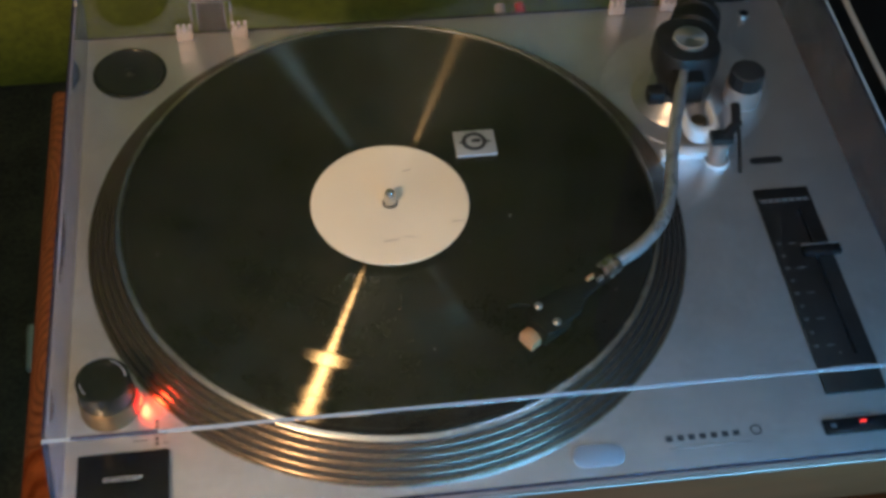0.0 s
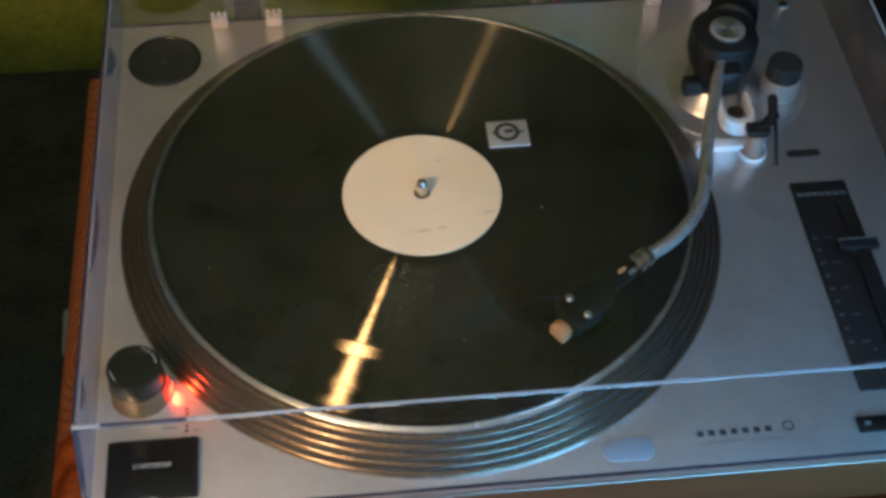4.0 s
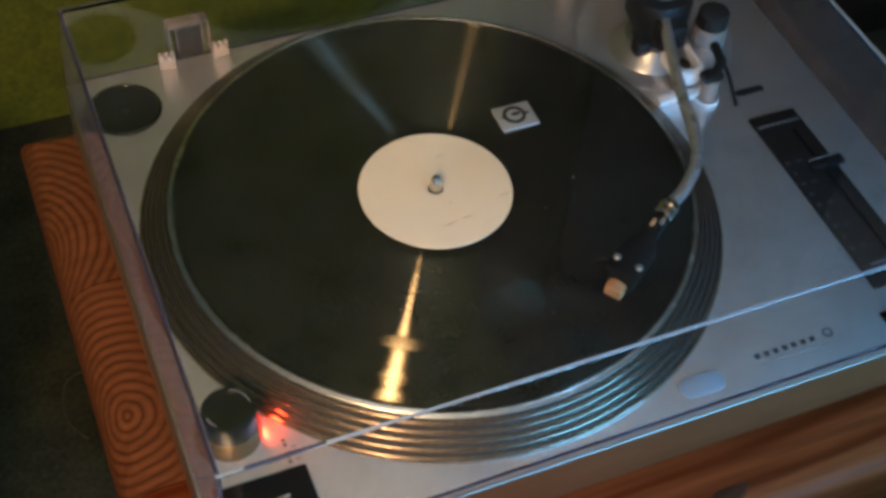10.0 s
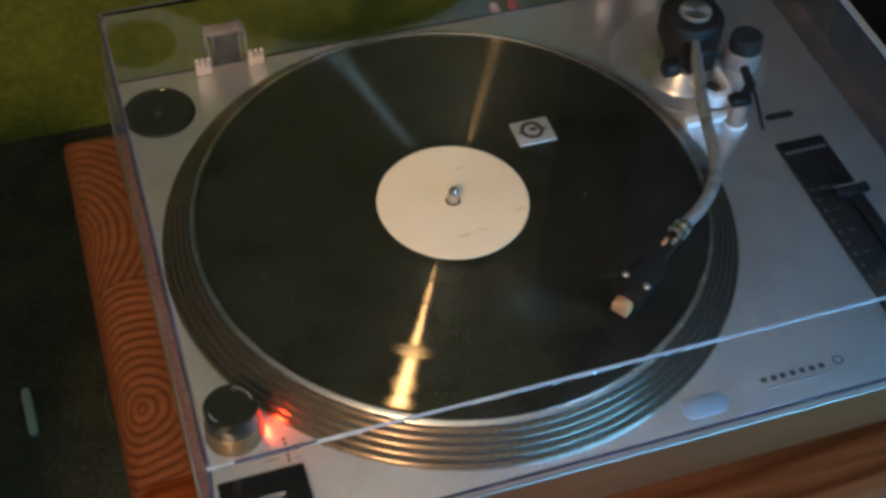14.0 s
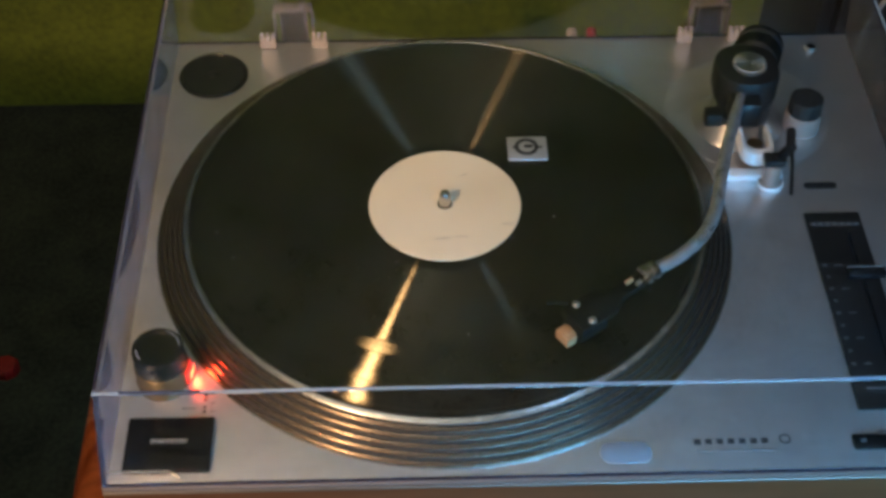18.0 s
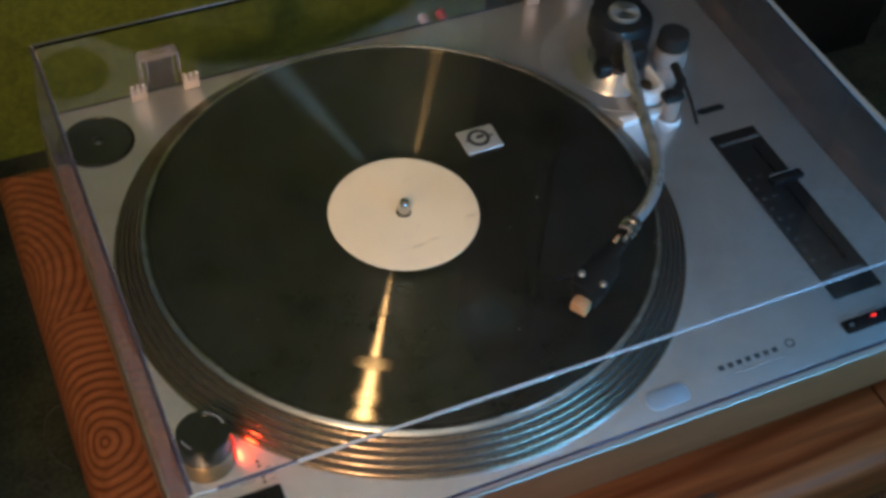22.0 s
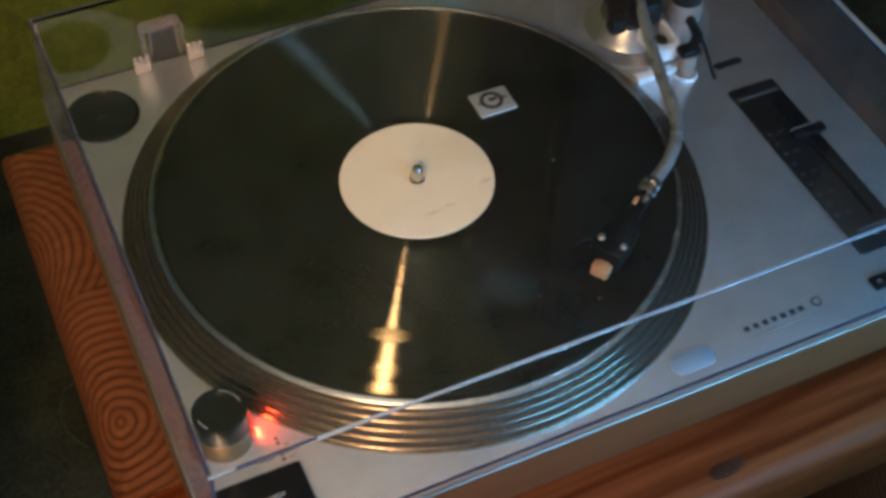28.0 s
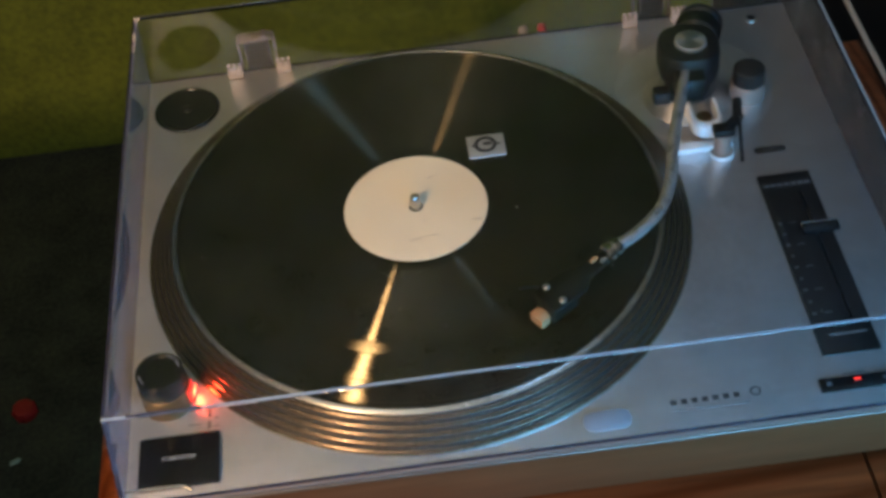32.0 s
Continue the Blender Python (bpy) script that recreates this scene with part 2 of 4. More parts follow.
ln(M_VINYL, vad, "Value", van, "Value")
# smooth gaps between the tracks
vgp = nd(M_VINYL, "ShaderNodeValToRGB")
vgp.color_ramp.elements[0].color = vgp.color_ramp.elements[1].color = (1, 1, 1, 1)
for vp, vw, vv in ((0.190, 0.010, 0.45), (0.330, 0.010, 0.25), (0.600, 0.009, 0.15), (0.682, 0.009, 0.15), (0.855, 0.012, 0.60)):
    vgp.color_ramp.elements.new(vp - vw).color = (1, 1, 1, 1)
    vgp.color_ramp.elements.new(vp).color = (vv, vv, vv, 1)
    vgp.color_ramp.elements.new(vp + vw).color = (1, 1, 1, 1)
ln(M_VINYL, vsl, "Result", vgp, "Fac")
vtg = nd(M_VINYL, "ShaderNodeTangent")
vtg.direction_type, vtg.axis = "RADIAL", "Z"
vge = nd(M_VINYL, "ShaderNodeNewGeometry")
vra = nd(M_VINYL, "ShaderNodeVectorMath", op="NORMALIZE")
ln(M_VINYL, vtc, "Object", vra, 0)
vbase = bsdf(M_VINYL)
# a film of dust, in clouds and in fine specks
vdu = nd(M_VINYL, "ShaderNodeTexNoise", i_Scale=38.0, i_Detail=5.0)
vds = nd(M_VINYL, "ShaderNodeTexNoise", i_Scale=620.0, i_Detail=2.0)
ln(M_VINYL, vtc, "Object", vdu, "Vector")
ln(M_VINYL, vtc, "Object", vds, "Vector")
vdm = nd(M_VINYL, "ShaderNodeMath", op="MULTIPLY")
ln(M_VINYL, vdu, "Fac", vdm, 0)
ln(M_VINYL, vds, "Fac", vdm, 1)
vdr = nd(M_VINYL, "ShaderNodeMapRange", i_From_Min=0.12, i_From_Max=0.42, i_To_Min=0.35, i_To_Max=1.75)
ln(M_VINYL, vdm, "Value", vdr, "Value")
vdv = nd(M_VINYL, "ShaderNodeVectorMath", op="SCALE")
vdv.inputs[0].default_value = (0.0105, 0.0105, 0.0095)
ln(M_VINYL, vdr, "Result", vdv, "Scale")
ln(M_VINYL, vdv, "Vector", vbase, "Base Color")
# the outer and the inner wall of the grooves, each leaning its own way
for lean, gloss, weight in ((0.98, 0.190, 0.042), (-0.60, 0.250, 0.024)):
    vgl = nd(M_VINYL, "ShaderNodeBsdfAnisotropic")
    vgl.distribution = "BECKMANN"
    # warm gloss colour gilds the bulb's streak and dims the blue ones
    vgl.inputs["Color"].default_value = (1.0, 0.85, 0.58, 1)
    vgl.inputs["Roughness"].default_value = gloss
    vgl.inputs["Rotation"].default_value = 0.0
    if lean > 0:
        ln(M_VINYL, van, "Result", vgl, "Anisotropy")
    else:
        vgl.inputs["Anisotropy"].default_value = 0.74
    ln(M_VINYL, vtg, "Tangent", vgl, "Tangent")
    vrs = nd(M_VINYL, "ShaderNodeVectorMath", op="SCALE", i_Scale=lean)
    ln(M_VINYL, vra, "Vector", vrs, 0)
    vnn = nd(M_VINYL, "ShaderNodeVectorMath", op="ADD")
    ln(M_VINYL, vge, "Normal", vnn, 0)
    ln(M_VINYL, vrs, "Vector", vnn, 1)
    vn1 = nd(M_VINYL, "ShaderNodeVectorMath", op="NORMALIZE")
    ln(M_VINYL, vnn, "Vector", vn1, 0)
    ln(M_VINYL, vn1, "Vector", vgl, "Normal")
    vsh = nd(M_VINYL, "ShaderNodeMixShader")
    vdw = nd(M_VINYL, "ShaderNodeMapRange", i_From_Min=0.0525, i_From_Max=0.0570, i_To_Min=weight * 0.1, i_To_Max=weight)
    ln(M_VINYL, vlen, "Value", vdw, "Value")
    vgm = nd(M_VINYL, "ShaderNodeMath", op="MULTIPLY")
    ln(M_VINYL, vdw, "Result", vgm, 0)
    ln(M_VINYL, vgp, "Color", vgm, 1)
    ln(M_VINYL, vgm, "Value", vsh, "Fac")
    ln(M_VINYL, vbase, 0, vsh, 1)
    ln(M_VINYL, vgl, 0, vsh, 2)
    vbase = vsh
ln(M_VINYL, vsh, "Shader", M_VINYL.node_tree.nodes["Material Output"], "Surface")

# the record label: cream paper with faint scuffs
M_PAPER = vary(mat("cream_paper", (0.7, 0.6, 0.45), 0.75), (0.74, 0.66, 0.50), 30, 0.07, (0.65, 0.85), 0.1, 1800)

# the platter's rim: dull dotted bands between bright ridges
M_RIM = vary(mat("platter_metal", (0.5, 0.5, 0.48), 0.3, 1.0), (0.56, 0.54, 0.50), 100, 0.03, (0.24, 0.28))
M_GROOVE = mat("dark_groove", (0.012, 0.011, 0.010), 0.6, 0.0)
M_BAND = mat("strobe_band", (0.18, 0.125, 0.085), 0.22, 0.90)


def strobe(m, dots):
    tcn = nd(m, "ShaderNodeTexCoord")
    sp = nd(m, "ShaderNodeSeparateXYZ")
    ln(m, tcn, "Object", sp, "Vector")
    an = nd(m, "ShaderNodeMath", op="ARCTAN2")
    ln(m, sp, "Y", an, 0)
    ln(m, sp, "X", an, 1)
    mu = nd(m, "ShaderNodeMath", op="MULTIPLY")
    mu.inputs[1].default_value = dots
    ln(m, an, "Value", mu, 0)
    si = nd(m, "ShaderNodeMath", op="SINE")
    ln(m, mu, "Value", si, 0)
    rp = nd(m, "ShaderNodeValToRGB")
    rp.color_ramp.elements[0].position, rp.color_ramp.elements[0].color = 0.30, (0.180, 0.130, 0.094, 1)
    rp.color_ramp.elements[1].position, rp.color_ramp.elements[1].color = 0.70, (0.215, 0.158, 0.117, 1)
    ad = nd(m, "ShaderNodeMapRange", i_From_Min=-1.0, i_From_Max=1.0)
    ln(m, si, "Value", ad, "Value")
    ln(m, ad, "Result", rp, "Fac")
    ln(m, rp, "Color", bsdf(m), "Base Color")


strobe(M_BAND, 200)


def pine(name, yc, xc, slant, seed, rings=40.0, bend=0.7, mild=0.0, tone=1.0, tint=(1, 1, 1)):
    """Pine cut from one log: growth rings round an axis that dips by slant towards the far end."""
    m = mat(name, (0.3, 0.12, 0.05), 0.38)
    t = nd(m, "ShaderNodeTexCoord")
    xyz = nd(m, "ShaderNodeSeparateXYZ")
    ln(m, t, "Object", xyz, "Vector")
    py = nd(m, "ShaderNodeMath", op="SUBTRACT")
    py.inputs[1].default_value = yc
    ln(m, xyz, "Y", py, 0)
    px = nd(m, "ShaderNodeMath", op="SUBTRACT")
    px.inputs[1].default_value = xc
    ln(m, xyz, "X", px, 0)
    pk = nd(m, "ShaderNodeMath", op="MULTIPLY_ADD")
    pk.inputs[1].default_value = slant
    ln(m, px, "Value", pk, 0)
    pz = nd(m, "ShaderNodeMath", op="SUBTRACT")
    pz.inputs[1].default_value = 0.372
    ln(m, xyz, "Z", pz, 0)
    ln(m, pz, "Value", pk, 2)
    mp = nd(m, "ShaderNodeCombineXYZ")
    ln(m, py, "Value", mp, "Y")
    ln(m, pk, "Value", mp, "Z")
    ns = nd(m, "ShaderNodeTexNoise", i_Scale=9.0, i_Detail=3.0)
    mo = nd(m, "ShaderNodeMapping")
    mo.inputs["Location"].default_value = (seed, seed * 2.3, 0)
    ln(m, t, "Object", mo, "Vector")
    ln(m, mo, "Vector", ns, "Vector")
    ce = nd(m, "ShaderNodeVectorMath", op="SUBTRACT")
    ce.inputs[1].default_value = (0.5, 0.5, 0.5)
    ln(m, ns, "Color", ce, 0)
    sc = nd(m, "ShaderNodeVectorMath", op="SCALE", i_Scale=0.004)
    ln(m, ce, "Vector", sc, 0)
    ad = nd(m, "ShaderNodeVectorMath", op="ADD")
    ln(m, mp, "Vector", ad, 0)
    ln(m, sc, "Vector", ad, 1)
    wv = nd(m, "ShaderNodeTexWave", i_Scale=rings, i_Distortion=bend, i_Detail=2.0, i_Detail_Scale=2.0)
    wv.wave_type, wv.rings_direction, wv.wave_profile = "RINGS", "X", "SIN"
    ln(m, ad, "Vector", wv, "Vector")
    fb = nd(m, "ShaderNodeTexNoise", i_Scale=220.0, i_Detail=5.0)
    mf = nd(m, "ShaderNodeMapping")
    mf.inputs["Scale"].default_value = (0.06, 1, 1)
    ln(m, t, "Object", mf, "Vector")
    ln(m, mf, "Vector", fb, "Vector")
    rp = nd(m, "ShaderNodeValToRGB")
    rp.color_ramp.elements[0].position, rp.color_ramp.elements[0].color = 0.0, (0.42, 0.155, 0.068, 1)
    rp.color_ramp.elements[1].position, rp.color_ramp.elements[1].color = 0.98, (0.19 + 0.06 * mild, 0.055 + 0.02 * mild, 0.021 + 0.006 * mild, 1)
    e = rp.color_ramp.elements.new(0.66)
    e.color = (0.35, 0.120, 0.052, 1)
    ln(m, wv, "Fac", rp, "Fac")
    mr = nd(m, "ShaderNodeMapRange", i_From_Min=0.3, i_From_Max=0.7, i_To_Min=0.72 * tone, i_To_Max=1.15 * tone)
    ln(m, fb, "Fac", mr, "Value")
    vs = nd(m, "ShaderNodeVectorMath", op="SCALE")
    ti = nd(m, "ShaderNodeVectorMath", op="MULTIPLY")
    ti.inputs[1].default_value = tint
    ln(m, rp, "Color", ti, 0)
    ln(m, ti, "Vector", vs, 0)
    ln(m, mr, "Result", vs, "Scale")
    ln(m, vs, "Vector", bsdf(m), "Base Color")
    bp = nd(m, "ShaderNodeBump", i_Strength=0.10, i_Distance=0.0006)
    ln(m, wv, "Fac", bp, "Height")
    ln(m, bp, "Normal", bsdf(m), "Normal")
    return m


M_PINE_A = pine("pine_rear", 0.105, -0.240, 1.0, 1.0, 46.0, 0.9, 0.0, 0.64, (1.0, 0.95, 0.94))
M_PINE_B = pine("pine_middle", -0.040, -0.199, 1.0, 4.0, 46.0, 0.9, 0.0, 0.64, (1.0, 0.95, 0.94))
# front plank coloured darker and redder to offset the blue fill
M_PINE_C = pine("pine_front", -0.140, -0.05, 0.10, 9.0, 17.0, 2.5, 0.50, 0.58, (1.0, 0.70, 0.50))
bsdf(M_PINE_C).inputs["Specular IOR Level"].default_value = 0.08
M_KNOT = vary(mat("pine_knot", (0.06, 0.02, 0.01), 0.5), (0.060, 0.020, 0.009), 120, 0.4, (0.35, 0.6), 0.3, 900)
M_WALL = vary(mat("green_wall_paint", (0.16, 0.2, 0.03), 0.8), (0.176, 0.216, 0.027), 16, 0.34, (0.7, 0.9), 0.3, 160)
M_TRIM = vary(mat("white_trim_paint", (0.7, 0.68, 0.64), 0.5), (0.70, 0.67, 0.62), 12, 0.06, (0.4, 0.6), 0.1, 200)
M_BEIGE = vary(mat("beige_plaster", (0.5, 0.38, 0.24), 0.85), (0.46, 0.35, 0.22), 4, 0.1, (0.8, 0.9), 0.2, 120)
M_ROOM = vary(mat("room_plaster", (0.7, 0.7, 0.7), 0.85), (0.66, 0.66, 0.66), 3, 0.1, (0.8, 0.9), 0.2, 120)
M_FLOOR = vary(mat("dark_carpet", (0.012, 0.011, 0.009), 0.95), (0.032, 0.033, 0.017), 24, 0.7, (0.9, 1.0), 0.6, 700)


# ---- builders ----
def thing(name, loc, label, category, group="", kind=""):
    ob = new(name)
    ob.location = loc
    return tagged(ob, label, category, group, kind)


def place_of(ob):
    p = Vector(ob.location)
    while ob.parent:
        ob = ob.parent
        p = p + Vector(ob.location)
    return p


def part(name, bm, material, parent=None, label="", smooth=True):
    """Links a bmesh, given in world metres, as one mesh object under a thing or a part."""
    o = place_of(parent) if parent else Vector()
    bmesh.ops.recalc_face_normals(bm, faces=bm.faces)
    bm.transform(Matrix.Translation(-o))
    me = bpy.data.meshes.new(name)
    bm.to_mesh(me)
    bm.free()
    me.materials.append(material)
    for p in me.polygons:
        p.use_smooth = smooth
    if smooth:
        me.set_sharp_from_angle(angle=radians(25))
    ob = new(name, me)
    if parent:
        ob.parent = parent
    if label:
        ob["label"] = label
    return ob


def box(x0, x1, y0, y1, z0, z1, bevel=0.0, seg=2, bm=None):
    b = bmesh.new()
    bmesh.ops.create_cube(b, size=1, matrix=Matrix.Translation(((x0 + x1) / 2, (y0 + y1) / 2, (z0 + z1) / 2)) @ Matrix.Diagonal((x1 - x0, y1 - y0, z1 - z0, 1)))
    if bevel:
        bmesh.ops.bevel(b, geom=b.edges[:], offset=bevel, segments=seg, affect="EDGES", profile=0.5)
    return join(bm, b)


def join(bm, b):
    if bm is None:
        return b
    me = bpy.data.meshes.new("tmp")
    b.to_mesh(me)
    b.free()
    bm.from_mesh(me)
    bpy.data.meshes.remove(me)
    return bm


def lathe(profile, center=(0, 0, 0), seg=48, axis=None, bm=None):
    """Turns (radius, height) pairs round the vertical, or round axis, through center."""
    b = bmesh.new()
    rings = []
    for r, h in profile:
        if r < 1e-6:
            rings.append([b.verts.new((0, 0, h))])
        else:
            rings.append([b.verts.new((r * math.cos(a), r * math.sin(a), h)) for a in (2 * math.pi * k / seg for k in range(seg))])
    for p, q in zip(rings, rings[1:]):
        for k in range(seg):
            f = [p[k % len(p)], p[(k + 1) % len(p)], q[(k + 1) % len(q)], q[k % len(q)]]
            f = list(dict.fromkeys(f))
            if len(f) > 2:
                b.faces.new(f)
    m = Matrix.Translation(center)
    if axis is not None:
        m = m @ Vector(axis).to_track_quat("Z", "Y").to_matrix().to_4x4()
    b.transform(m)
    return join(bm, b)


def cyl(center, r, h, bevel=0.0006, seg=40, axis=None, bm=None):
    v = min(bevel, r * 0.4, h * 0.4)
    return lathe([(0, 0), (r - v, 0), (r, v), (r, h - v), (r - v, h), (0, h)], center, seg, axis, bm)


def tube(points, radius, seg=16, bm=None, smooth=6):
    """A round tube through the points, softened by a spline."""
    p = [Vector(v) for v in points]
    line = []
    for i in range(len(p) - 1):
        a, b_, c, d = p[max(i - 1, 0)], p[i], p[i + 1], p[min(i + 2, len(p) - 1)]
        for k in range(smooth):
            s = k / smooth
            line.append(0.5 * ((2 * b_) + (c - a) * s + (2 * a - 5 * b_ + 4 * c - d) * s * s + (3 * b_ - a - 3 * c + d) * s ** 3))
    line.append(p[-1])
    b = bmesh.new()
    rings, side = [], None
    for i, v in enumerate(line):
        t = (line[min(i + 1, len(line) - 1)] - line[max(i - 1, 0)]).normalized()
        side = (Vector((0, 0, 1)) if abs(t.z) < 0.9 else Vector((1, 0, 0))) if side is None else side
        side = (side - t * side.dot(t)).normalized()
        up = t.cross(side)
        rings.append([b.verts.new(v + radius * (math.cos(q) * side + math.sin(q) * up)) for q in (2 * math.pi * k / seg for k in range(seg))])
    for r0, r1 in zip(rings, rings[1:]):
        for k in range(seg):
            b.faces.new((r0[k], r0[(k + 1) % seg], r1[(k + 1) % seg], r1[k]))
    b.faces.new(rings[0])
    b.faces.new(rings[-1][::-1])
    return join(bm, b)


def slab(outline, z0, z1, bevel=0.0, bm=None):
    """An upright prism over an outline of (x, y)."""
    b = bmesh.new()
    v = [b.verts.new((x, y, z0)) for x, y in outline]
    f = b.faces.new(v)
    top = bmesh.ops.extrude_face_region(b, geom=[f])
    bmesh.ops.translate(b, vec=(0, 0, z1 - z0), verts=[g for g in top["geom"] if isinstance(g, bmesh.types.BMVert)])
    if bevel:
        bmesh.ops.recalc_face_normals(b, faces=b.faces)
        ed = [e for e in b.edges if abs(e.verts[0].co.z - z1) < 1e-7 and abs(e.verts[1].co.z - z1) < 1e-7]
        bmesh.ops.bevel(b, geom=ed, offset=bevel, segments=2, affect="EDGES", profile=0.5)
    return join(bm, b)


def round_rect(x0, x1, y0, y1, r, n=5):
    pts = []
    for cx, cy, a0 in ((x1 - r, y1 - r, 0), (x0 + r, y1 - r, 90), (x0 + r, y0 + r, 180), (x1 - r, y0 + r, 270)):
        for k in range(n + 1):
            a = radians(a0 + 90 * k / n)
            pts.append((cx + r * math.cos(a), cy + r * math.sin(a)))
    return pts


def oriented(bm, origin, direction):
    """Moves a bmesh built along +x at the origin to origin, with its +x along direction (level)."""
    a = math.atan2(direction[1], direction[0])
    bm.transform(Matrix.Translation(origin) @ Matrix.Rotation(a, 4, "Z"))
    return bm


def words(name, text, size, loc, material, parent, rz=0.0, label=""):
    cu = bpy.data.curves.new(name, "FONT")
    cu.body, cu.size, cu.align_x, cu.align_y, cu.extrude = text, size, "CENTER", "CENTER", 0.00008
    tmp = new(name + "_tmp", cu)
    bpy.context.view_layer.update()
    me = bpy.data.meshes.new_from_object(tmp.evaluated_get(bpy.context.evaluated_depsgraph_get()))
    bpy.data.objects.remove(tmp)
    me.materials.clear()
    me.materials.append(material)
    me.transform(Matrix.Translation(Vector(loc) - place_of(parent)) @ Matrix.Rotation(radians(rz), 4, "Z"))
    ob = new(name, me)
    ob.parent = parent
    if label:
        ob["label"] = label
    return ob


# ---- the room ----
FLOOR_Z, WALL_Y = -0.43, 0.60
X0, X1, Y0, CEIL = -1.9, 0.886, -2.2, 2.05


def structure(name, bm, material, label, category):
    return tagged(part(name, bm, material, None, "", False), label, category, "", "structure")


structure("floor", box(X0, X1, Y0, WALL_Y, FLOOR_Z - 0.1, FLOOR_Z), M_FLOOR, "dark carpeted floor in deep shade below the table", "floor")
structure("wall_north", box(X0, X1, WALL_Y, WALL_Y + 0.1, FLOOR_Z, CEIL), M_WALL, "rough olive green painted wall behind the turntable", "wall")
structure("wall_west", box(X0 - 0.1, X0, Y0, WALL_Y + 0.1, FLOOR_Z, CEIL), M_ROOM, "plain plastered wall", "wall")
wall_e = structure("wall_east", box(X1, X1 + 0.1, Y0, WALL_Y + 0.1, FLOOR_Z, CEIL), M_BEIGE, "plain beige plastered wall", "wall")
part("baseboard", box(X1 - 0.014, X1 - 0.0005, Y0, WALL_Y - 0.001, FLOOR_Z + 0.001, FLOOR_Z + 0.075, 0.003), M_TRIM, wall_e, "white painted baseboard")
structure("wall_south", box(X0 - 0.1, X1 + 0.1, Y0 - 0.1, Y0, FLOOR_Z, CEIL), M_ROOM, "plain plastered wall", "wall")
# unseen blocker added between bulb and wall to shade the wall's foot
structure("shadow_slab", box(X0, -0.455, -0.30, -0.20, FLOOR_Z, 0.291), M_ROOM, "unseen low slab added to shade the foot of the green wall", "wall")
structure("ceiling", box(X0 - 0.1, X1 + 0.1, Y0 - 0.1, WALL_Y + 0.1, CEIL, CEIL + 0.1), M_ROOM, "plain plastered ceiling", "ceiling")

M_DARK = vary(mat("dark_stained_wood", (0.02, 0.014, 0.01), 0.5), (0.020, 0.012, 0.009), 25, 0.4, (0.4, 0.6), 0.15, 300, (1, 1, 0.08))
# guessed object for the black corner; its height darkens the cover's reflections
cab = thing("cabinet", (0.62, 0.52, FLOOR_Z), "tall plain dark cabinet, added for the black corner and dark reflections", "cabinet")
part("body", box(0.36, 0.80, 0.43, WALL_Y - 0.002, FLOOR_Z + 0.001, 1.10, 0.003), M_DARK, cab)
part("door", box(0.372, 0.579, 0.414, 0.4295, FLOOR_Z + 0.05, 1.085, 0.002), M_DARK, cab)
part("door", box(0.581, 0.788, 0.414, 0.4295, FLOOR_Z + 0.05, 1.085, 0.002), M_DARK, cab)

# ---- the table ----
TZ, TH = -0.056, 0.058
TX0, TX1 = -0.2165, 0.362
table = thing("wooden_table", (0.0, 0.0, FLOOR_Z), "low stained pine table of thick planks with rounded ends", "table")


def plank(x0, x1, y0, y1, nose_front=False, nose_rear=False, nose_left=True, nose_right=True):
    b = box(x0, x1, y0 + 0.0006, y1 - 0.0006, TZ - TH, TZ)
    ed = []
    for e in b.edges:
        a, c = e.verts[0].co, e.verts[1].co
        along = "x" if abs(a.x - c.x) > 1e-4 else ("y" if abs(a.y - c.y) > 1e-4 else "z")
        if along == "y" and ((nose_left and a.x < x0 + 1e-4) or (nose_right and a.x > x1 - 1e-4)):
            ed.append(e)
        if along == "x" and ((nose_front and a.y < y0 + 0.002) or (nose_rear and a.y > y1 - 0.002)):
            ed.append(e)
    bmesh.ops.bevel(b, geom=ed, offset=0.024, segments=7, affect="EDGES", profile=0.5)
    return b


part("plank", plank(TX0, TX1, 0.058, 0.203, nose_rear=True), M_PINE_A, table)
part("plank", plank(TX0, TX1, -0.092, 0.058), M_PINE_B, table)
part("plank", plank(TX0, 0.2385, -0.224, -0.092, nose_front=True, nose_right=False), M_PINE_C, table)
part("plank", plank(0.2405, TX1, -0.224, -0.092, nose_front=True, nose_left=False), M_PINE_C, table, "short end plank beside a dark joint")
knot = lathe([(0, 0.0007), (0.0045, 0.0007), (0.006, 0.0002), (0.0062, -0.002)], (0, 0, 0), 20)
knot.transform(Matrix.Translation((0.0995, -0.2025, TZ - 0.0005)) @ Matrix.Rotation(radians(-8), 4, "X") @ Matrix.Rotation(radians(8), 4, "Z") @ Matrix.Diagonal((2.1, 1.0, 1, 1)))
part("knot", knot, M_KNOT, table, "dark oval knot in the pine")
for lx in (TX0 + 0.06, TX1 - 0.06):
    for ly in (-0.17, 0.145):
        part("leg", box(lx - 0.03, lx + 0.03, ly - 0.03, ly + 0.03, FLOOR_Z + 0.001, TZ - TH + 0.002, 0.004), M_PINE_A, table)

# ---- the turntable ----
DX0, DX1, DY0, DY1 = -0.1800, 0.2845, -0.1785, 0.1755
CZ = -0.0448
tt = thing("turntable", (0.0, 0.0, TZ), "silver record turntable with closed clear dust cover on a pine table", "turntable")
chassis = part("chassis", box(DX0, DX1, DY0, DY1, CZ, -0.0012, 0.0015), M_SIDE, tt, "brushed silver chassis, coloured brown for the pine it mirrors")
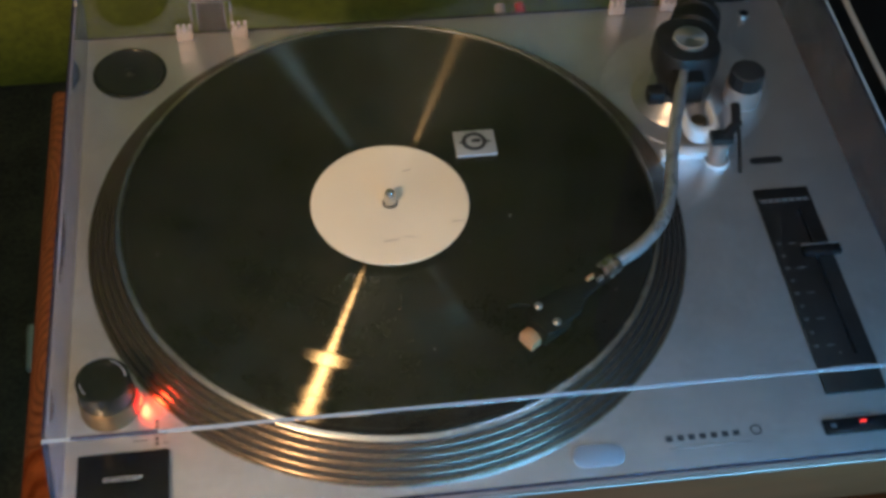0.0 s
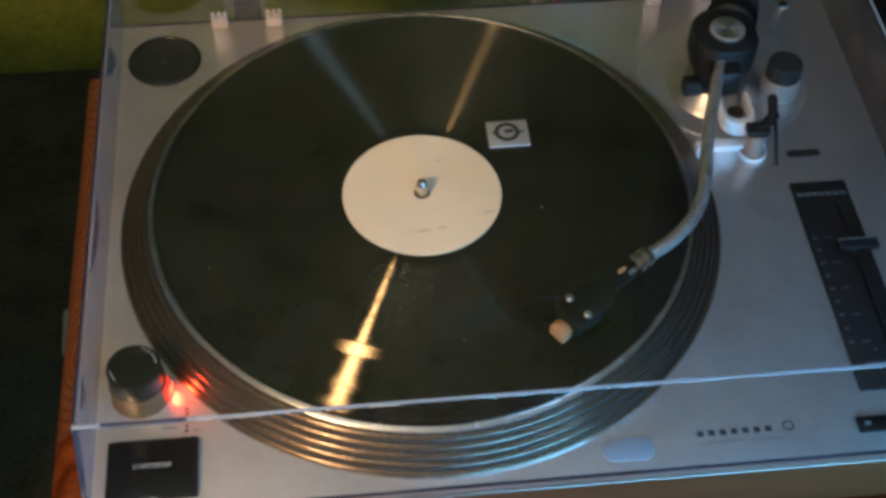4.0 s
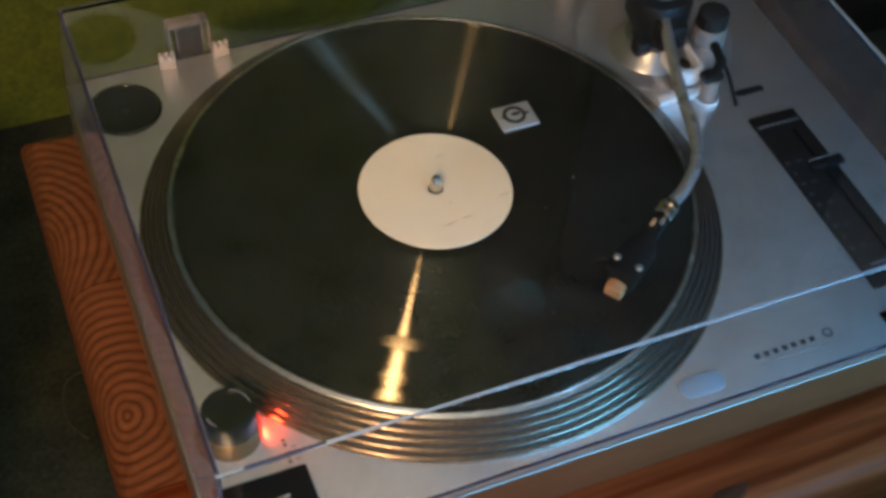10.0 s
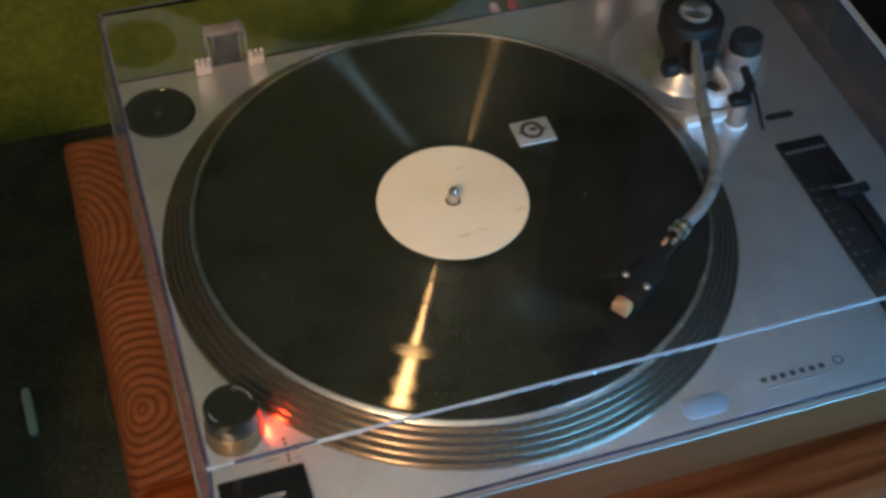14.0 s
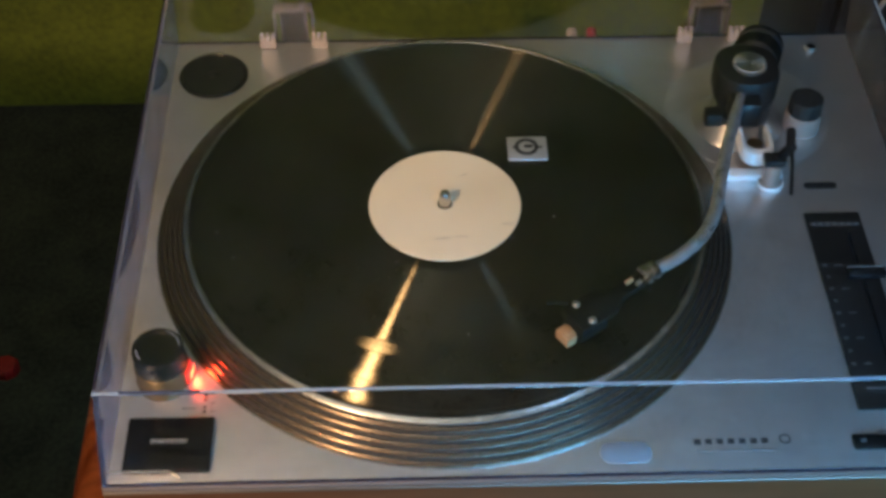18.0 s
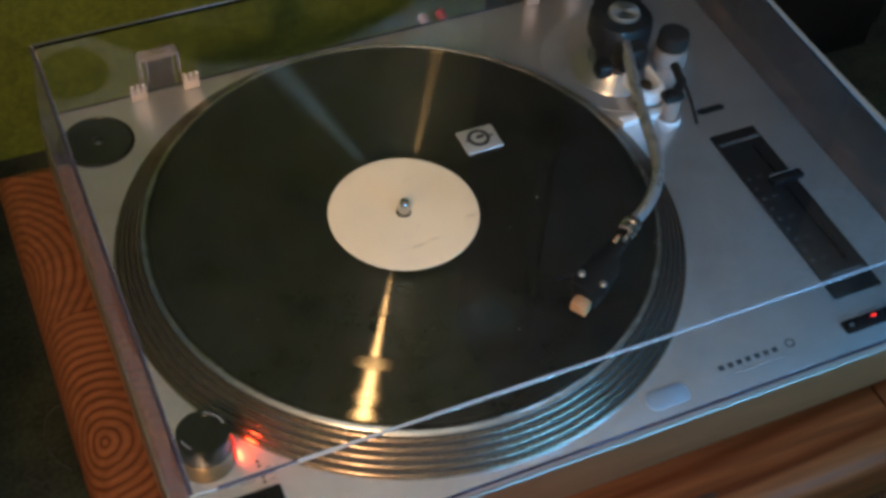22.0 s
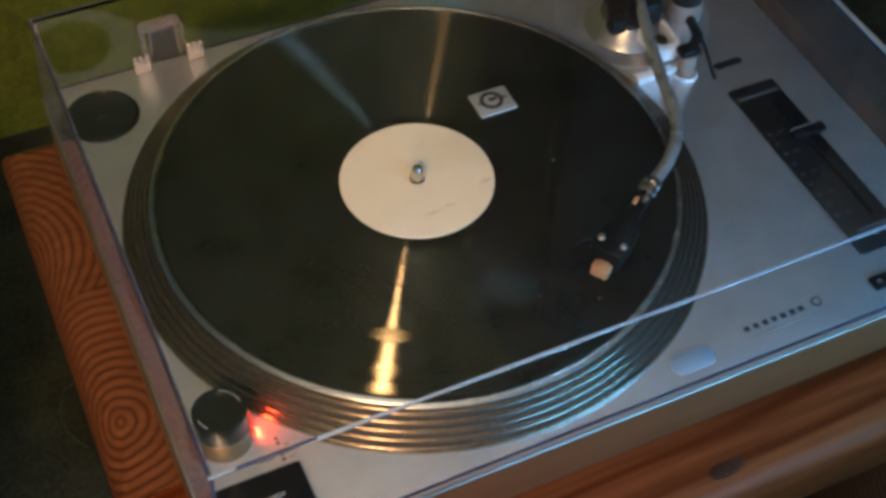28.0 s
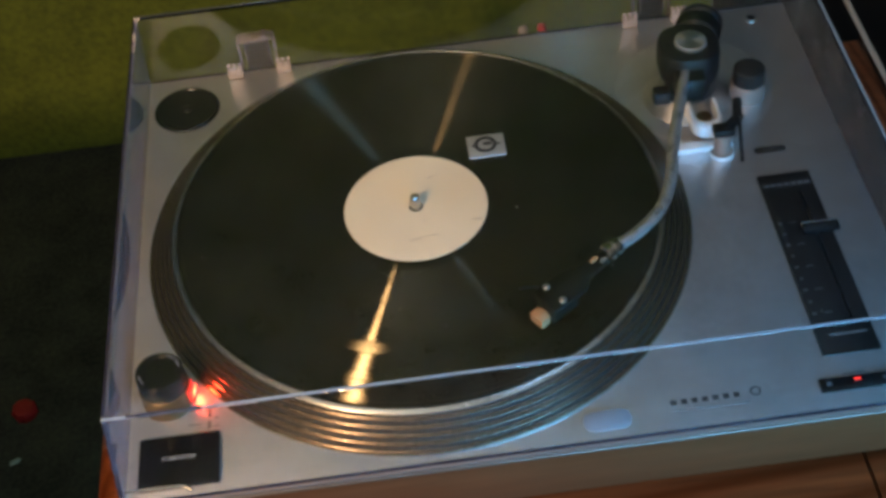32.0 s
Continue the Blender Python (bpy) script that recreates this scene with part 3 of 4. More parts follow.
part("top_plate", slab(round_rect(DX0 + 0.0008, DX1 - 0.0008, DY0 + 0.0008, DY1 - 0.0008, 0.002), -0.0013, 0.0, 0.0004), M_DECK, chassis, "satin silver top plate")
# added facing: left side without the brown reflection painted on the chassis
part("left_facing", box(DX0 - 0.0006, DX0 + 0.0010, DY0 + 0.0020, DY1 - 0.0020, CZ + 0.0008, -0.0018, 0.0003), M_BASE, chassis, "satin silver facing added so the left side stays paler than the front")
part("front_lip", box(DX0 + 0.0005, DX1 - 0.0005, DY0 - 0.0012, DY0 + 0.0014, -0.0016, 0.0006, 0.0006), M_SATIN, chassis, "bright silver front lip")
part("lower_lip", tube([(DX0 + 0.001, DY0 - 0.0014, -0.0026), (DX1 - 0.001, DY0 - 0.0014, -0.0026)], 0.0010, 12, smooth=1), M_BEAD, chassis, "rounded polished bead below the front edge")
part("base_tray", box(DX0 + 0.0060, DX1 - 0.0060, DY0 + 0.0070, DY1 - 0.0060, TZ + 0.0008, CZ + 0.001, 0.001), M_MATT, chassis, "recessed black base")
for fx in (DX0 + 0.045, DX1 - 0.045):
    for fy in (DY0 + 0.045, DY1 - 0.045):
        part("foot", lathe([(0, 0), (0.020, 0), (0.022, 0.002), (0.019, 0.0065), (0, 0.0065)], (fx, fy, TZ), 28), M_RUBBER, chassis)

# black strip paints the shade of the gap behind the plate
part("rear_gap_shade", box(DX0 + 0.003, DX1 - 0.003, 0.1728, 0.1750, 0.0001, 0.0014, 0.0004), M_BLACK, chassis, "thin black strip standing in for the dark gap along the back edge")

# platter: a stepped rim with dotted bands
R_OUT, R_TOP, Z_LO, Z_HI = 0.1705, 0.1535, 0.0012, 0.0165
platter = part("platter", lathe([(0, Z_HI - 0.0022), (0.1503, Z_HI - 0.0022), (0.1504, Z_HI + 0.0006), (0.1507, Z_HI + 0.0009), (0.1513, Z_HI + 0.0007), (R_TOP - 0.0004, Z_HI - 0.0002), (R_TOP, Z_HI - 0.0006), (R_TOP - 0.0030, Z_HI - 0.0030), (R_OUT - 0.0045, Z_LO + 0.0018), (R_OUT - 0.0045, 0.0004), (0, 0.0004)], (0, 0, 0), 180), M_RIM, tt, "cast metal platter with stroboscope rim")
NB = 5
for k in range(NB):
    def at(s):
        return (R_OUT + (R_TOP - R_OUT) * s, Z_LO + (Z_HI - Z_LO) * s)
    s0 = k / NB
    a, b_, d = at(s0 + 0.06 / NB), at(s0 + 0.54 / NB), at(s0 + 1.06 / NB)
    mid = ((a[0] + b_[0]) / 2 + 0.00016, (a[1] + b_[1]) / 2 + 0.00010)
    part("strobe_band", lathe([(a[0] - 0.0012, a[1] - 0.0010), (a[0] - 0.0002, a[1] - 0.0002), a, mid, b_, (b_[0] - 0.0003, b_[1] + 0.0001), (b_[0] - 0.0014, b_[1] - 0.0006)], (0, 0, 0), 180), M_BAND, platter)
    part("groove", lathe([(b_[0] - 0.0004, b_[1] - 0.0006), (d[0] - 0.0004, d[1] - 0.0006)], (0, 0, 0), 180), M_GROOVE, platter)
part("outer_edge", lathe([(R_OUT - 0.002, 0.0003), (R_OUT + 0.0003, 0.0003), (R_OUT + 0.0006, 0.0008), (R_OUT + 0.0003, 0.0014), (R_OUT - 0.001, 0.0016)], (0, 0, 0), 180), M_RIM, platter)
spindle = part("spindle", lathe([(0, 0.010), (0.0036, 0.010), (0.0036, 0.0230), (0.0034, 0.0256), (0.0024, 0.0274), (0.001, 0.0282), (0, 0.0283)], (0, 0, 0), 28), M_CHROME, tt, "polished spindle")

# record and its label
RZ = 0.0178
rec = tagged(part("vinyl_record", lathe([(0.0036, Z_HI - 0.0020), (0.1485, Z_HI - 0.0020), (0.1499, RZ - 0.0008), (0.1497, RZ - 0.0002), (0.1488, RZ), (0.1470, RZ), (0.1465, RZ - 0.0003), (0.0580, RZ - 0.0003), (0.0500, RZ - 0.0001), (0.0036, RZ - 0.0001)], (0, 0, 0), 180), M_VINYL), "black vinyl record with a blank cream label on the platter", "record")
label = part("label", lathe([(0.0043, RZ - 0.0001), (0.0043, RZ + 0.0003), (0.0447, RZ + 0.0003), (0.0450, RZ - 0.0001)], (0, 0, 0), 96), M_PAPER, rec, "blank cream paper label with faint scuffs")
part("hole_rim", lathe([(0.0037, RZ), (0.0037, RZ + 0.0005), (0.0044, RZ + 0.0006), (0.0046, RZ + 0.0003)], (0, 0, 0), 32), M_BLACK, rec)
M_SCUFF = mat("pencil_scuff", (0.30, 0.25, 0.20), 0.8)
for sx, sy, sl, sa in ((0.004, -0.0130, 0.0022, 70), (-0.002, -0.0275, 0.0090, 4), (0.009, -0.0260, 0.0060, -12), (0.036, -0.0170, 0.0070, -5), (0.012, 0.0240, 0.0060, 12)):
    s = slab([(-sl / 2, -0.0003), (0, -0.0005), (sl / 2, -0.0002), (sl / 2, 0.0001), (0, 0.0002), (-sl / 2, 0.0001)], RZ + 0.0003, RZ + 0.00045)
    s.transform(Matrix.Translation((sx, sy, 0)) @ Matrix.Rotation(radians(sa), 4, "Z"))
    part("scuff", s, M_SCUFF, rec)

# single-record adapter in its round recess
ad = part("adapter", lathe([(0, 0.0020), (0.0015, 0.0023), (0.004, 0.0010), (0.0175, 0.0007), (0.0190, 0.0012), (0.0205, 0.0011), (0.0212, 0.0)], (-0.1503, 0.1398, 0), 64), M_BLACK, tt, "round black adapter in the plate")
part("rim", lathe([(0.0200, 0.0004), (0.0208, 0.0014), (0.0216, 0.0014), (0.0230, 0.0003)], (-0.1503, 0.1398, 0), 64), M_GLOSS, ad, "glossy dark ring")

# start button
sb = part("start_button", slab(round_rect(-0.1705, -0.1255, -0.1695, -0.1360, 0.0012), 0.0002, 0.0030, 0.0006), M_GLOSS, tt, "square black start button")
words("button_text", "START/STOP", 0.0034, (-0.148, -0.1515, 0.0031), M_PRINT_W, sb)

# power knob with its red strobe window
KX, KY = -0.1555, -0.1085
knob = part("power_knob", lathe([(0, 0.0245), (0.0095, 0.0245), (0.0102, 0.0252), (0.0128, 0.0252), (0.0138, 0.0242), (0.0140, 0.0130), (0.0142, 0.0128)], (KX, KY, 0), 56), M_GLOSS, tt, "round black power knob")
part("collar", lathe([(0.0140, 0.0129), (0.0146, 0.0124), (0.0148, 0.0010), (0.0152, 0.0)], (KX, KY, 0), 56), M_COLLAR, knob, "dull metal collar")
for a in (205, 20, 55):
    ar = lathe([(0.0110, 0.0253), (0.0117, 0.0253)], (KX, KY, 0), 90)
    keep = [f for f in ar.faces if abs((math.degrees(math.atan2(f.calc_center_median().y - KY, f.calc_center_median().x - KX)) - a + 180) % 360 - 180) < 17]
    bmesh.ops.delete(ar, geom=[f for f in ar.faces if f not in keep], context="FACES")
    part("mark", ar, M_PRINT_G, knob)
w = lathe([(0.0146, 0.0014), (0.0154, 0.0018), (0.0154, 0.0102), (0.0146, 0.0106)], (KX, KY, 0), 90)
keep = [f for f in w.faces if abs((math.degrees(math.atan2(f.calc_center_median().y - KY, f.calc_center_median().x - KX)) + 8 + 180) % 360 - 180) < 21]
bmesh.ops.delete(w, geom=[f for f in w.faces if f not in keep], context="FACES")
part("strobe_window", w, M_LED, knob, "glowing red strobe window")
for mx, my in ((-0.1318, -0.1200), (-0.1318, -0.1230), (-0.1318, -0.1280), (-0.1318, -0.1310)):
    part("speed_mark", cyl((mx, my, 0.0001), 0.0010, 0.0002, 0.00005, 12), M_PRINT, tt)
for my in (-0.1250, -0.1308):
    part("speed_mark", box(-0.1290, -0.1262, my - 0.0004, my + 0.0004, 0.0001, 0.0003), M_PRINT_G, tt)
part("speed_mark", box(-0.1440, -0.1365, -0.1290, -0.1280, 0.0001, 0.0003), M_PRINT_G, tt)

# pitch control
pp = part("pitch_panel", slab(round_rect(0.2172, 0.2508, -0.1390, 0.0032, 0.0008), 0.0001, 0.0014, 0.0004), M_BLACK, tt, "long black pitch control panel")
part("slot", box(0.2395, 0.2415, -0.118, -0.014, 0.00142, 0.0016), M_GLOSS, pp)
sl = part("slider", box(0.2318, 0.2548, -0.0510, -0.0440, 0.0017, 0.0055, 0.0010), M_GLOSS, pp, "black slider cap")
part("slider_line", box(0.2322, 0.2540, -0.0443, -0.0436, 0.0040, 0.0054, 0.0002), M_PRINT_G, sl)
for k in range(9):
    part("scale_mark", box(0.2195 + 0.0006 * (k % 2), 0.2220, -0.0400 - 0.0090 * k, -0.0383 - 0.0090 * k, 0.00142, 0.0016), M_PRINT_D, pp)
    if k % 2 == 0:
        part("scale_mark", box(0.2265, 0.2310, -0.0397 - 0.0090 * k, -0.0388 - 0.0090 * k, 0.00142, 0.0016), M_PRINT_D, pp)
for k in range(7):
    part("panel_mark", box(0.2196 + 0.0043 * k, 0.2226 + 0.0043 * k, -0.0078, -0.0053, 0.00142, 0.0016), M_PRINT_D, pp)
part("panel_mark", box(0.2245, 0.2465, -0.1262, -0.1247, 0.00142, 0.0016), M_PRINT_D, pp)

# quartz lock strip with its red light
qs = part("lock_strip", slab(round_rect(0.2094, 0.2600, -0.1640, -0.1550, 0.0008), 0.0001, 0.0016, 0.0004), M_GLOSS, tt, "small black strip with a red light")
part("led", box(0.2290, 0.2328, -0.1586, -0.1573, 0.0014, 0.0020, 0.0003), M_LED, qs, "small glowing red light")
part("strip_mark", box(0.2130, 0.2160, -0.1605, -0.1580, 0.00162, 0.0018), M_PRINT_D, qs)
part("strip_mark", box(0.2450, 0.2480, -0.1605, -0.1580, 0.00162, 0.0018), M_PRINT_D, qs)
part("strip_mark", box(0.2240, 0.2370, -0.1532, -0.1520, 0.0001, 0.0003), M_PRINT_G, tt)

# maker's mark as plain shapes
for k in range(7):
    part("maker_mark", box(0.1260 + 0.0059 * k, 0.1295 + 0.0059 * k, -0.1587, -0.1553, 0.0001, 0.0003), M_PRINT, tt)
part("maker_ring", lathe([(0.0022, 0.0001), (0.0022, 0.0003), (0.0031, 0.0003), (0.0031, 0.0001)], (0.1740, -0.1562, 0), 28), M_PRINT, tt)
part("maker_line", box(0.1262, 0.1700, -0.1632, -0.1625, 0.0001, 0.0003), M_PRINT_G, tt)
part("target_light", slab(round_rect(0.0760, 0.1030, -0.1692, -0.1560, 0.0060), 0.0001, 0.0009, 0.0003), M_PILL, tt, "pale rounded plastic light cover")

# cue slot and small screws on the plate
part("cue_slot", slab(round_rect(0.2225, 0.2430, 0.0242, 0.0296, 0.0026), 0.0001, 0.0005), M_RUBBER, tt, "dark oval slot")
ps = part("plate_screw", lathe([(0.0030, 0.0001), (0.0030, 0.0012), (0.0044, 0.0012), (0.0050, 0.0001)], (0.2555, 0.1600, 0), 28), M_ALU, tt, "small screw in a dark hole")
part("hole", cyl((0.2555, 0.1600, 0.0001), 0.0031, 0.0006, 0.0001, 24), M_BLACK, ps)

# ---- tonearm ----
PX, PY = 0.1915, 0.0865
AZ = 0.037
arm_pts = [(0.1880, 0.0780, AZ + 0.001), (0.1775, 0.0490, AZ), (0.1685, 0.0240, AZ), (0.1610, 0.0, AZ), (0.1543, -0.0240, AZ), (0.1440, -0.0450, AZ), (0.1282, -0.0612, AZ), (0.1122, -0.0712, AZ)]
arm = part("tonearm", tube(arm_pts, 0.0037, 18), M_DIM, tt, "curved metal tonearm")
base = part("arm_base", lathe([(0, 0.0115), (0.0186, 0.0115), (0.0194, 0.0112), (0.0200, 0.0104), (0.0206, 0.0096), (0.0265, 0.0030), (0.0285, 0.0012), (0.0292, 0.0001)], (PX, PY, 0), 72), M_BASE, tt, "round silver tonearm base")
part("base_plate", lathe([(0.0240, 0.0004), (0.0525, 0.0004), (0.0530, 0.0001)], (0.1985, 0.0940, 0), 96), M_DECK, base, "flat round silver plate under the arm")
part("plate_groove", lathe([(0.0530, 0.0001), (0.0530, 0.0003), (0.0533, 0.0003), (0.0533, 0.0001)], (0.1985, 0.0940, 0), 96), M_DIM, base)
part("pillar", lathe([(0.0150, 0.0095), (0.0150, 0.022), (0.0195, 0.024), (0.0200, 0.030), (0, 0.030)], (PX, PY, 0), 40), M_BLACK, base)
part("bearing_housing", slab(round_rect(PX - 0.0205, PX + 0.0190, PY - 0.0190, PY + 0.0215, 0.0165), 0.029, 0.0475, 0.0030), M_BLACK, base, "black bearing housing")
part("bearing_cap", lathe([(0, 0.0500), (0.0096, 0.0500), (0.0104, 0.0494), (0.0106, 0.0474)], (PX, PY, 0), 40), M_CAP, base, "round brushed silver cap")
part("lug", box(PX - 0.0280, PX - 0.0170, PY - 0.0250, PY - 0.0150, 0.018, 0.028, 0.002), M_BLACK, base)
part("bearing_block", oriented(box(-0.006, 0.0165, -0.0095, 0.0095, 0.022, 0.040, 0.0025), (PX - 0.004, PY - 0.013, 0), (-0.05, -1)), M_BLACK, base)
ax = Vector((0.40, 0.91, -0.10)).normalized()
CW0 = Vector((PX, PY, 0.036)) + ax * 0.019
cw = part("counterweight", lathe([(0, 0), (0.0135, 0.0), (0.0152, 0.0015), (0.0152, 0.0135), (0.0138, 0.0148), (0.0138, 0.0165), (0.0152, 0.0178), (0.0152, 0.0225), (0.0136, 0.0240), (0, 0.0240)], CW0, 48, ax), M_BLACK, arm, "black knurled counterweight")
s1 = ax.cross(Vector((0, 0, 1))).normalized()
s2 = s1.cross(ax)
for k in range(40):
    a = 2 * math.pi * k / 40
    o = CW0 + ax * 0.0025 + 0.0152 * (math.cos(a) * s1 + math.sin(a) * s2)
    part("rib", tube([o, o + ax * 0.0105], 0.0006, 5, smooth=1), M_GLOSS, cw)
dh = Vector((-0.820, -0.572, -0.02)).normalized()
nut0 = Vector((0.1122, -0.0712, AZ))
part("collar_nut", lathe([(0.0037, -0.002), (0.0052, -0.001), (0.0060, 0.001), (0.0060, 0.0035), (0.0052, 0.0042), (0.0052, 0.0052), (0.0060, 0.0060), (0.0060, 0.0090), (0.0045, 0.0100), (0, 0.0100)], nut0, 36, dh), M_CHROME, arm, "polished collar nut")
hs = [(0.009, -0.0036), (0.026, -0.0042), (0.034, -0.0092), (0.055, -0.0100), (0.058, -0.0088), (0.0585, 0.0088), (0.055, 0.0100), (0.034, 0.0092), (0.026, 0.0042), (0.009, 0.0036)]
part("headshell", oriented(slab(hs, AZ - 0.0045, AZ - 0.0008, 0.0010), (nut0.x, nut0.y, 0), dh), M_SHELL, arm, "black headshell")
part("cartridge", oriented(box(0.038, 0.0575, -0.0075, 0.0075, AZ - 0.0150, AZ - 0.0046, 0.0010), (nut0.x, nut0.y, 0), dh), M_SHELL, arm)
guard = box(0.0580, 0.0648, -0.0050, 0.0050, AZ - 0.0155, AZ - 0.0085, 0.0007)
box(0.0580, 0.0630, -0.0030, 0.0030, AZ - 0.0086, AZ - 0.0076, 0.0004, 2, guard)
part("stylus_guard", oriented(guard, (nut0.x, nut0.y, 0), dh), M_TAN, arm, "tan stylus holder")
part("stylus", oriented(lathe([(0, 0.0), (0.0006, 0.004), (0, 0.004)], (0.062, 0, RZ + 0.0002), 8), (nut0.x, nut0.y, 0), dh), M_CHROME, arm)
part("finger_lift", oriented(tube([(0.052, -0.0098, AZ - 0.0025), (0.055, -0.0145, AZ - 0.0028), (0.062, -0.0170, AZ - 0.0010)], 0.0010, 8), (nut0.x, nut0.y, 0), dh), M_GLOSS, arm, "thin black finger lift")
for off in (-0.0067, 0.0067):
    part("screw", oriented(lathe([(0, 0.0020), (0.0012, 0.0020), (0.0021, 0.0012), (0.0021, 0.0)], (0.0500, off, AZ - 0.0009), 16), (nut0.x, nut0.y, 0), dh), M_ALU, arm, "small silver screw")
part("pin_clip", oriented(box(0.014, 0.019, -0.0030, -0.0010, AZ - 0.0010, AZ + 0.0014, 0.0004), (nut0.x, nut0.y, 0), dh), M_TAN, arm)
part("pin_clip", oriented(box(0.011, 0.015, 0.0010, 0.0030, AZ - 0.0010, AZ + 0.0014, 0.0004), (nut0.x, nut0.y, 0), dh), M_ALU, arm)

# arm lift, rest and lever
lift = part("arm_lift", box(0.1685, 0.2100, 0.0315, 0.0385, 0.0001, 0.0050, 0.0008), M_WHITE, tt, "pale silver lift plate")
ul = []
for k in range(17):
    a = radians(180 + 180 * k / 16)
    ul.append((0.1955 + 0.0098 * math.cos(a), 0.0480 + 0.0098 * math.sin(a)))
ui = [(0.1955 + (x - 0.1955) * 0.72, 0.0500 + (y - 0.0480) * 0.62) for x, y in ul]
part("cradle", slab([(ul[0][0], 0.0660)] + ul + [(ul[-1][0], 0.0660), (ui[-1][0], 0.0660)] + ui[::-1] + [(ui[0][0], 0.0660)], 0.0065, 0.0165, 0.0012), M_WHITE, lift, "pale curved arm cradle")
part("cradle_stem", cyl((0.1950, 0.0530, 0.0001), 0.0050, 0.0130, 0.0008, 24), M_COLLAR, lift, "dull brown pivot post")
part("rest_post", lathe([(0, 0.0175), (0.0050, 0.0175), (0.0054, 0.0170), (0.0055, 0.0030), (0.0074, 0.0026), (0.0072, 0.0016), (0.0072, 0.0001)], (0.2018, 0.0295, 0), 28), M_SATIN, lift, "polished rest post")
part("post_ring", lathe([(0.0060, 0.0026), (0.0076, 0.0024), (0.0082, 0.0014), (0.0080, 0.0001)], (0.2018, 0.0295, 0), 28), M_WHITE, lift, "pale ring at the foot of the post")
part("rest_clip", box(0.1948, 0.2085, 0.0255, 0.0350, 0.0170, 0.0225, 0.0012), M_BLACK, lift)
lever = part("cue_lever", tube([(0.2150, 0.0480, 0.0222), (0.2130, 0.0390, 0.0222), (0.2115, 0.0280, 0.0215), (0.2085, 0.0080, 0.012)], 0.0013, 10), M_BLACK, lift, "black cueing lever")
part("grip", tube([(0.2158, 0.0530, 0.0222), (0.2148, 0.0490, 0.0226), (0.2132, 0.0420, 0.0226), (0.2118, 0.0360, 0.0222)], 0.0031, 12), M_RUBBER, lever)
part("bracket", tube([(0.2140, 0.0400, 0.0218), (0.2085, 0.0345, 0.0212), (0.2020, 0.0290, 0.0205)], 0.0034, 12), M_BLACK, lever)
anti = part("skate_dial", lathe([(0.0118, 0.0001), (0.0116, 0.0132), (0.0108, 0.0140), (0, 0.0140)], (0.2314, 0.0805, 0), 40), M_SATIN, tt, "pale silver anti-skate dial")
part("dial_knob", lathe([(0, 0.0250), (0.0094, 0.0250), (0.0106, 0.0240), (0.0110, 0.0140), (0, 0.0138)], (0.2314, 0.0805, 0), 12), M_RUBBER, anti, "black dial knob")

# ---- hinges and sockets at the back ----
def hinge(cx):
    hb = box(cx - 0.0135, cx - 0.0121, 0.1775, 0.1880, -0.0200, 0.0240, 0.0004)
    box(cx + 0.0121, cx + 0.0135, 0.1775, 0.1880, -0.0200, 0.0240, 0.0004, 2, hb)
    box(cx - 0.0122, cx + 0.0122, 0.1776, 0.1879, 0.0229, 0.0239, 0.0004, 2, hb)
    box(cx + 0.0040, cx + 0.0085, 0.1780, 0.1860, 0.0238, 0.0272, 0.0006, 2, hb)
    box(cx - 0.0088, cx - 0.0078, 0.1776, 0.1790, 0.0040, 0.0229, 0.0003, 2, hb)
    box(cx + 0.0078, cx + 0.0088, 0.1776, 0.1790, 0.0040, 0.0229, 0.0003, 2, hb)
    h = part("hinge", hb, M_CLEAR, tt, "clear plastic lid hinge")
    part("spring_box", box(cx - 0.0092, cx + 0.0092, 0.1795, 0.1860, -0.0200, 0.0205, 0.001), M_SPRING, h, "dark brown spring block")
    for s in (-1, 1):
        fx = cx + s * 0.0175
        b = box(fx - 0.0052, fx + 0.0052, 0.1668, 0.1710, 0.0001, 0.0068, 0.0005)
        for k in (-1, 0, 1):
            box(fx - 0.0012 + 0.0038 * k, fx + 0.0012 + 0.0038 * k, 0.1672, 0.1710, 0.0064, 0.0112, 0.0004, 1, b)
        part("clip", b, M_CLIP, h, "clear toothed clip")


hinge(-0.0980)
hinge(0.1870)
for cx, m_ in ((0.0950, M_SATIN), (0.1090, M_CAPRED)):
    j = part("audio_plug", cyl((cx, 0.1762, -0.0120), 0.0036, 0.020, 0.001, 20, (0, 1, 0.10)), m_, tt, "small round signal plug")

# ---- dust cover ----
LT = 0.0615
T_O = (-0.1750, 0.2785, -0.1648, 0.1720)
B_O = (-0.1796, 0.2838, -0.1778, 0.1745)
TK = 0.0025


def lid_shell():
    b = bmesh.new()
    def ring(r, z, d):
        return [b.verts.new(v) for v in ((r[0] + d, r[2] + d, z), (r[1] - d, r[2] + d, z), (r[1] - d, r[3] - d, z), (r[0] + d, r[3] - d, z))]
    ob_, ot, ib, it = ring(B_O, 0.0009, 0), ring(T_O, LT, 0), ring(B_O, 0.0009, TK), ring(T_O, LT - TK, TK)
    b.faces.new(ot)
    b.faces.new(it[::-1])
    for k in range(4):
        n = (k + 1) % 4
        b.faces.new((ob_[k], ob_[n], ot[n], ot[k]))
        b.faces.new((ib[n], ib[k], it[k], it[n]))
        b.faces.new((ob_[n], ob_[k], ib[k], ib[n]))
    bmesh.ops.recalc_face_normals(b, faces=b.faces)
    ed = [e for e in b.edges if all(v in ot for v in e.verts) or (sum(v in ot for v in e.verts) == 1 and sum(v in ob_ for v in e.verts) == 1)]
    bmesh.ops.bevel(b, geom=ed, offset=0.0007, segments=2, affect="EDGES", profile=0.5)
    return b


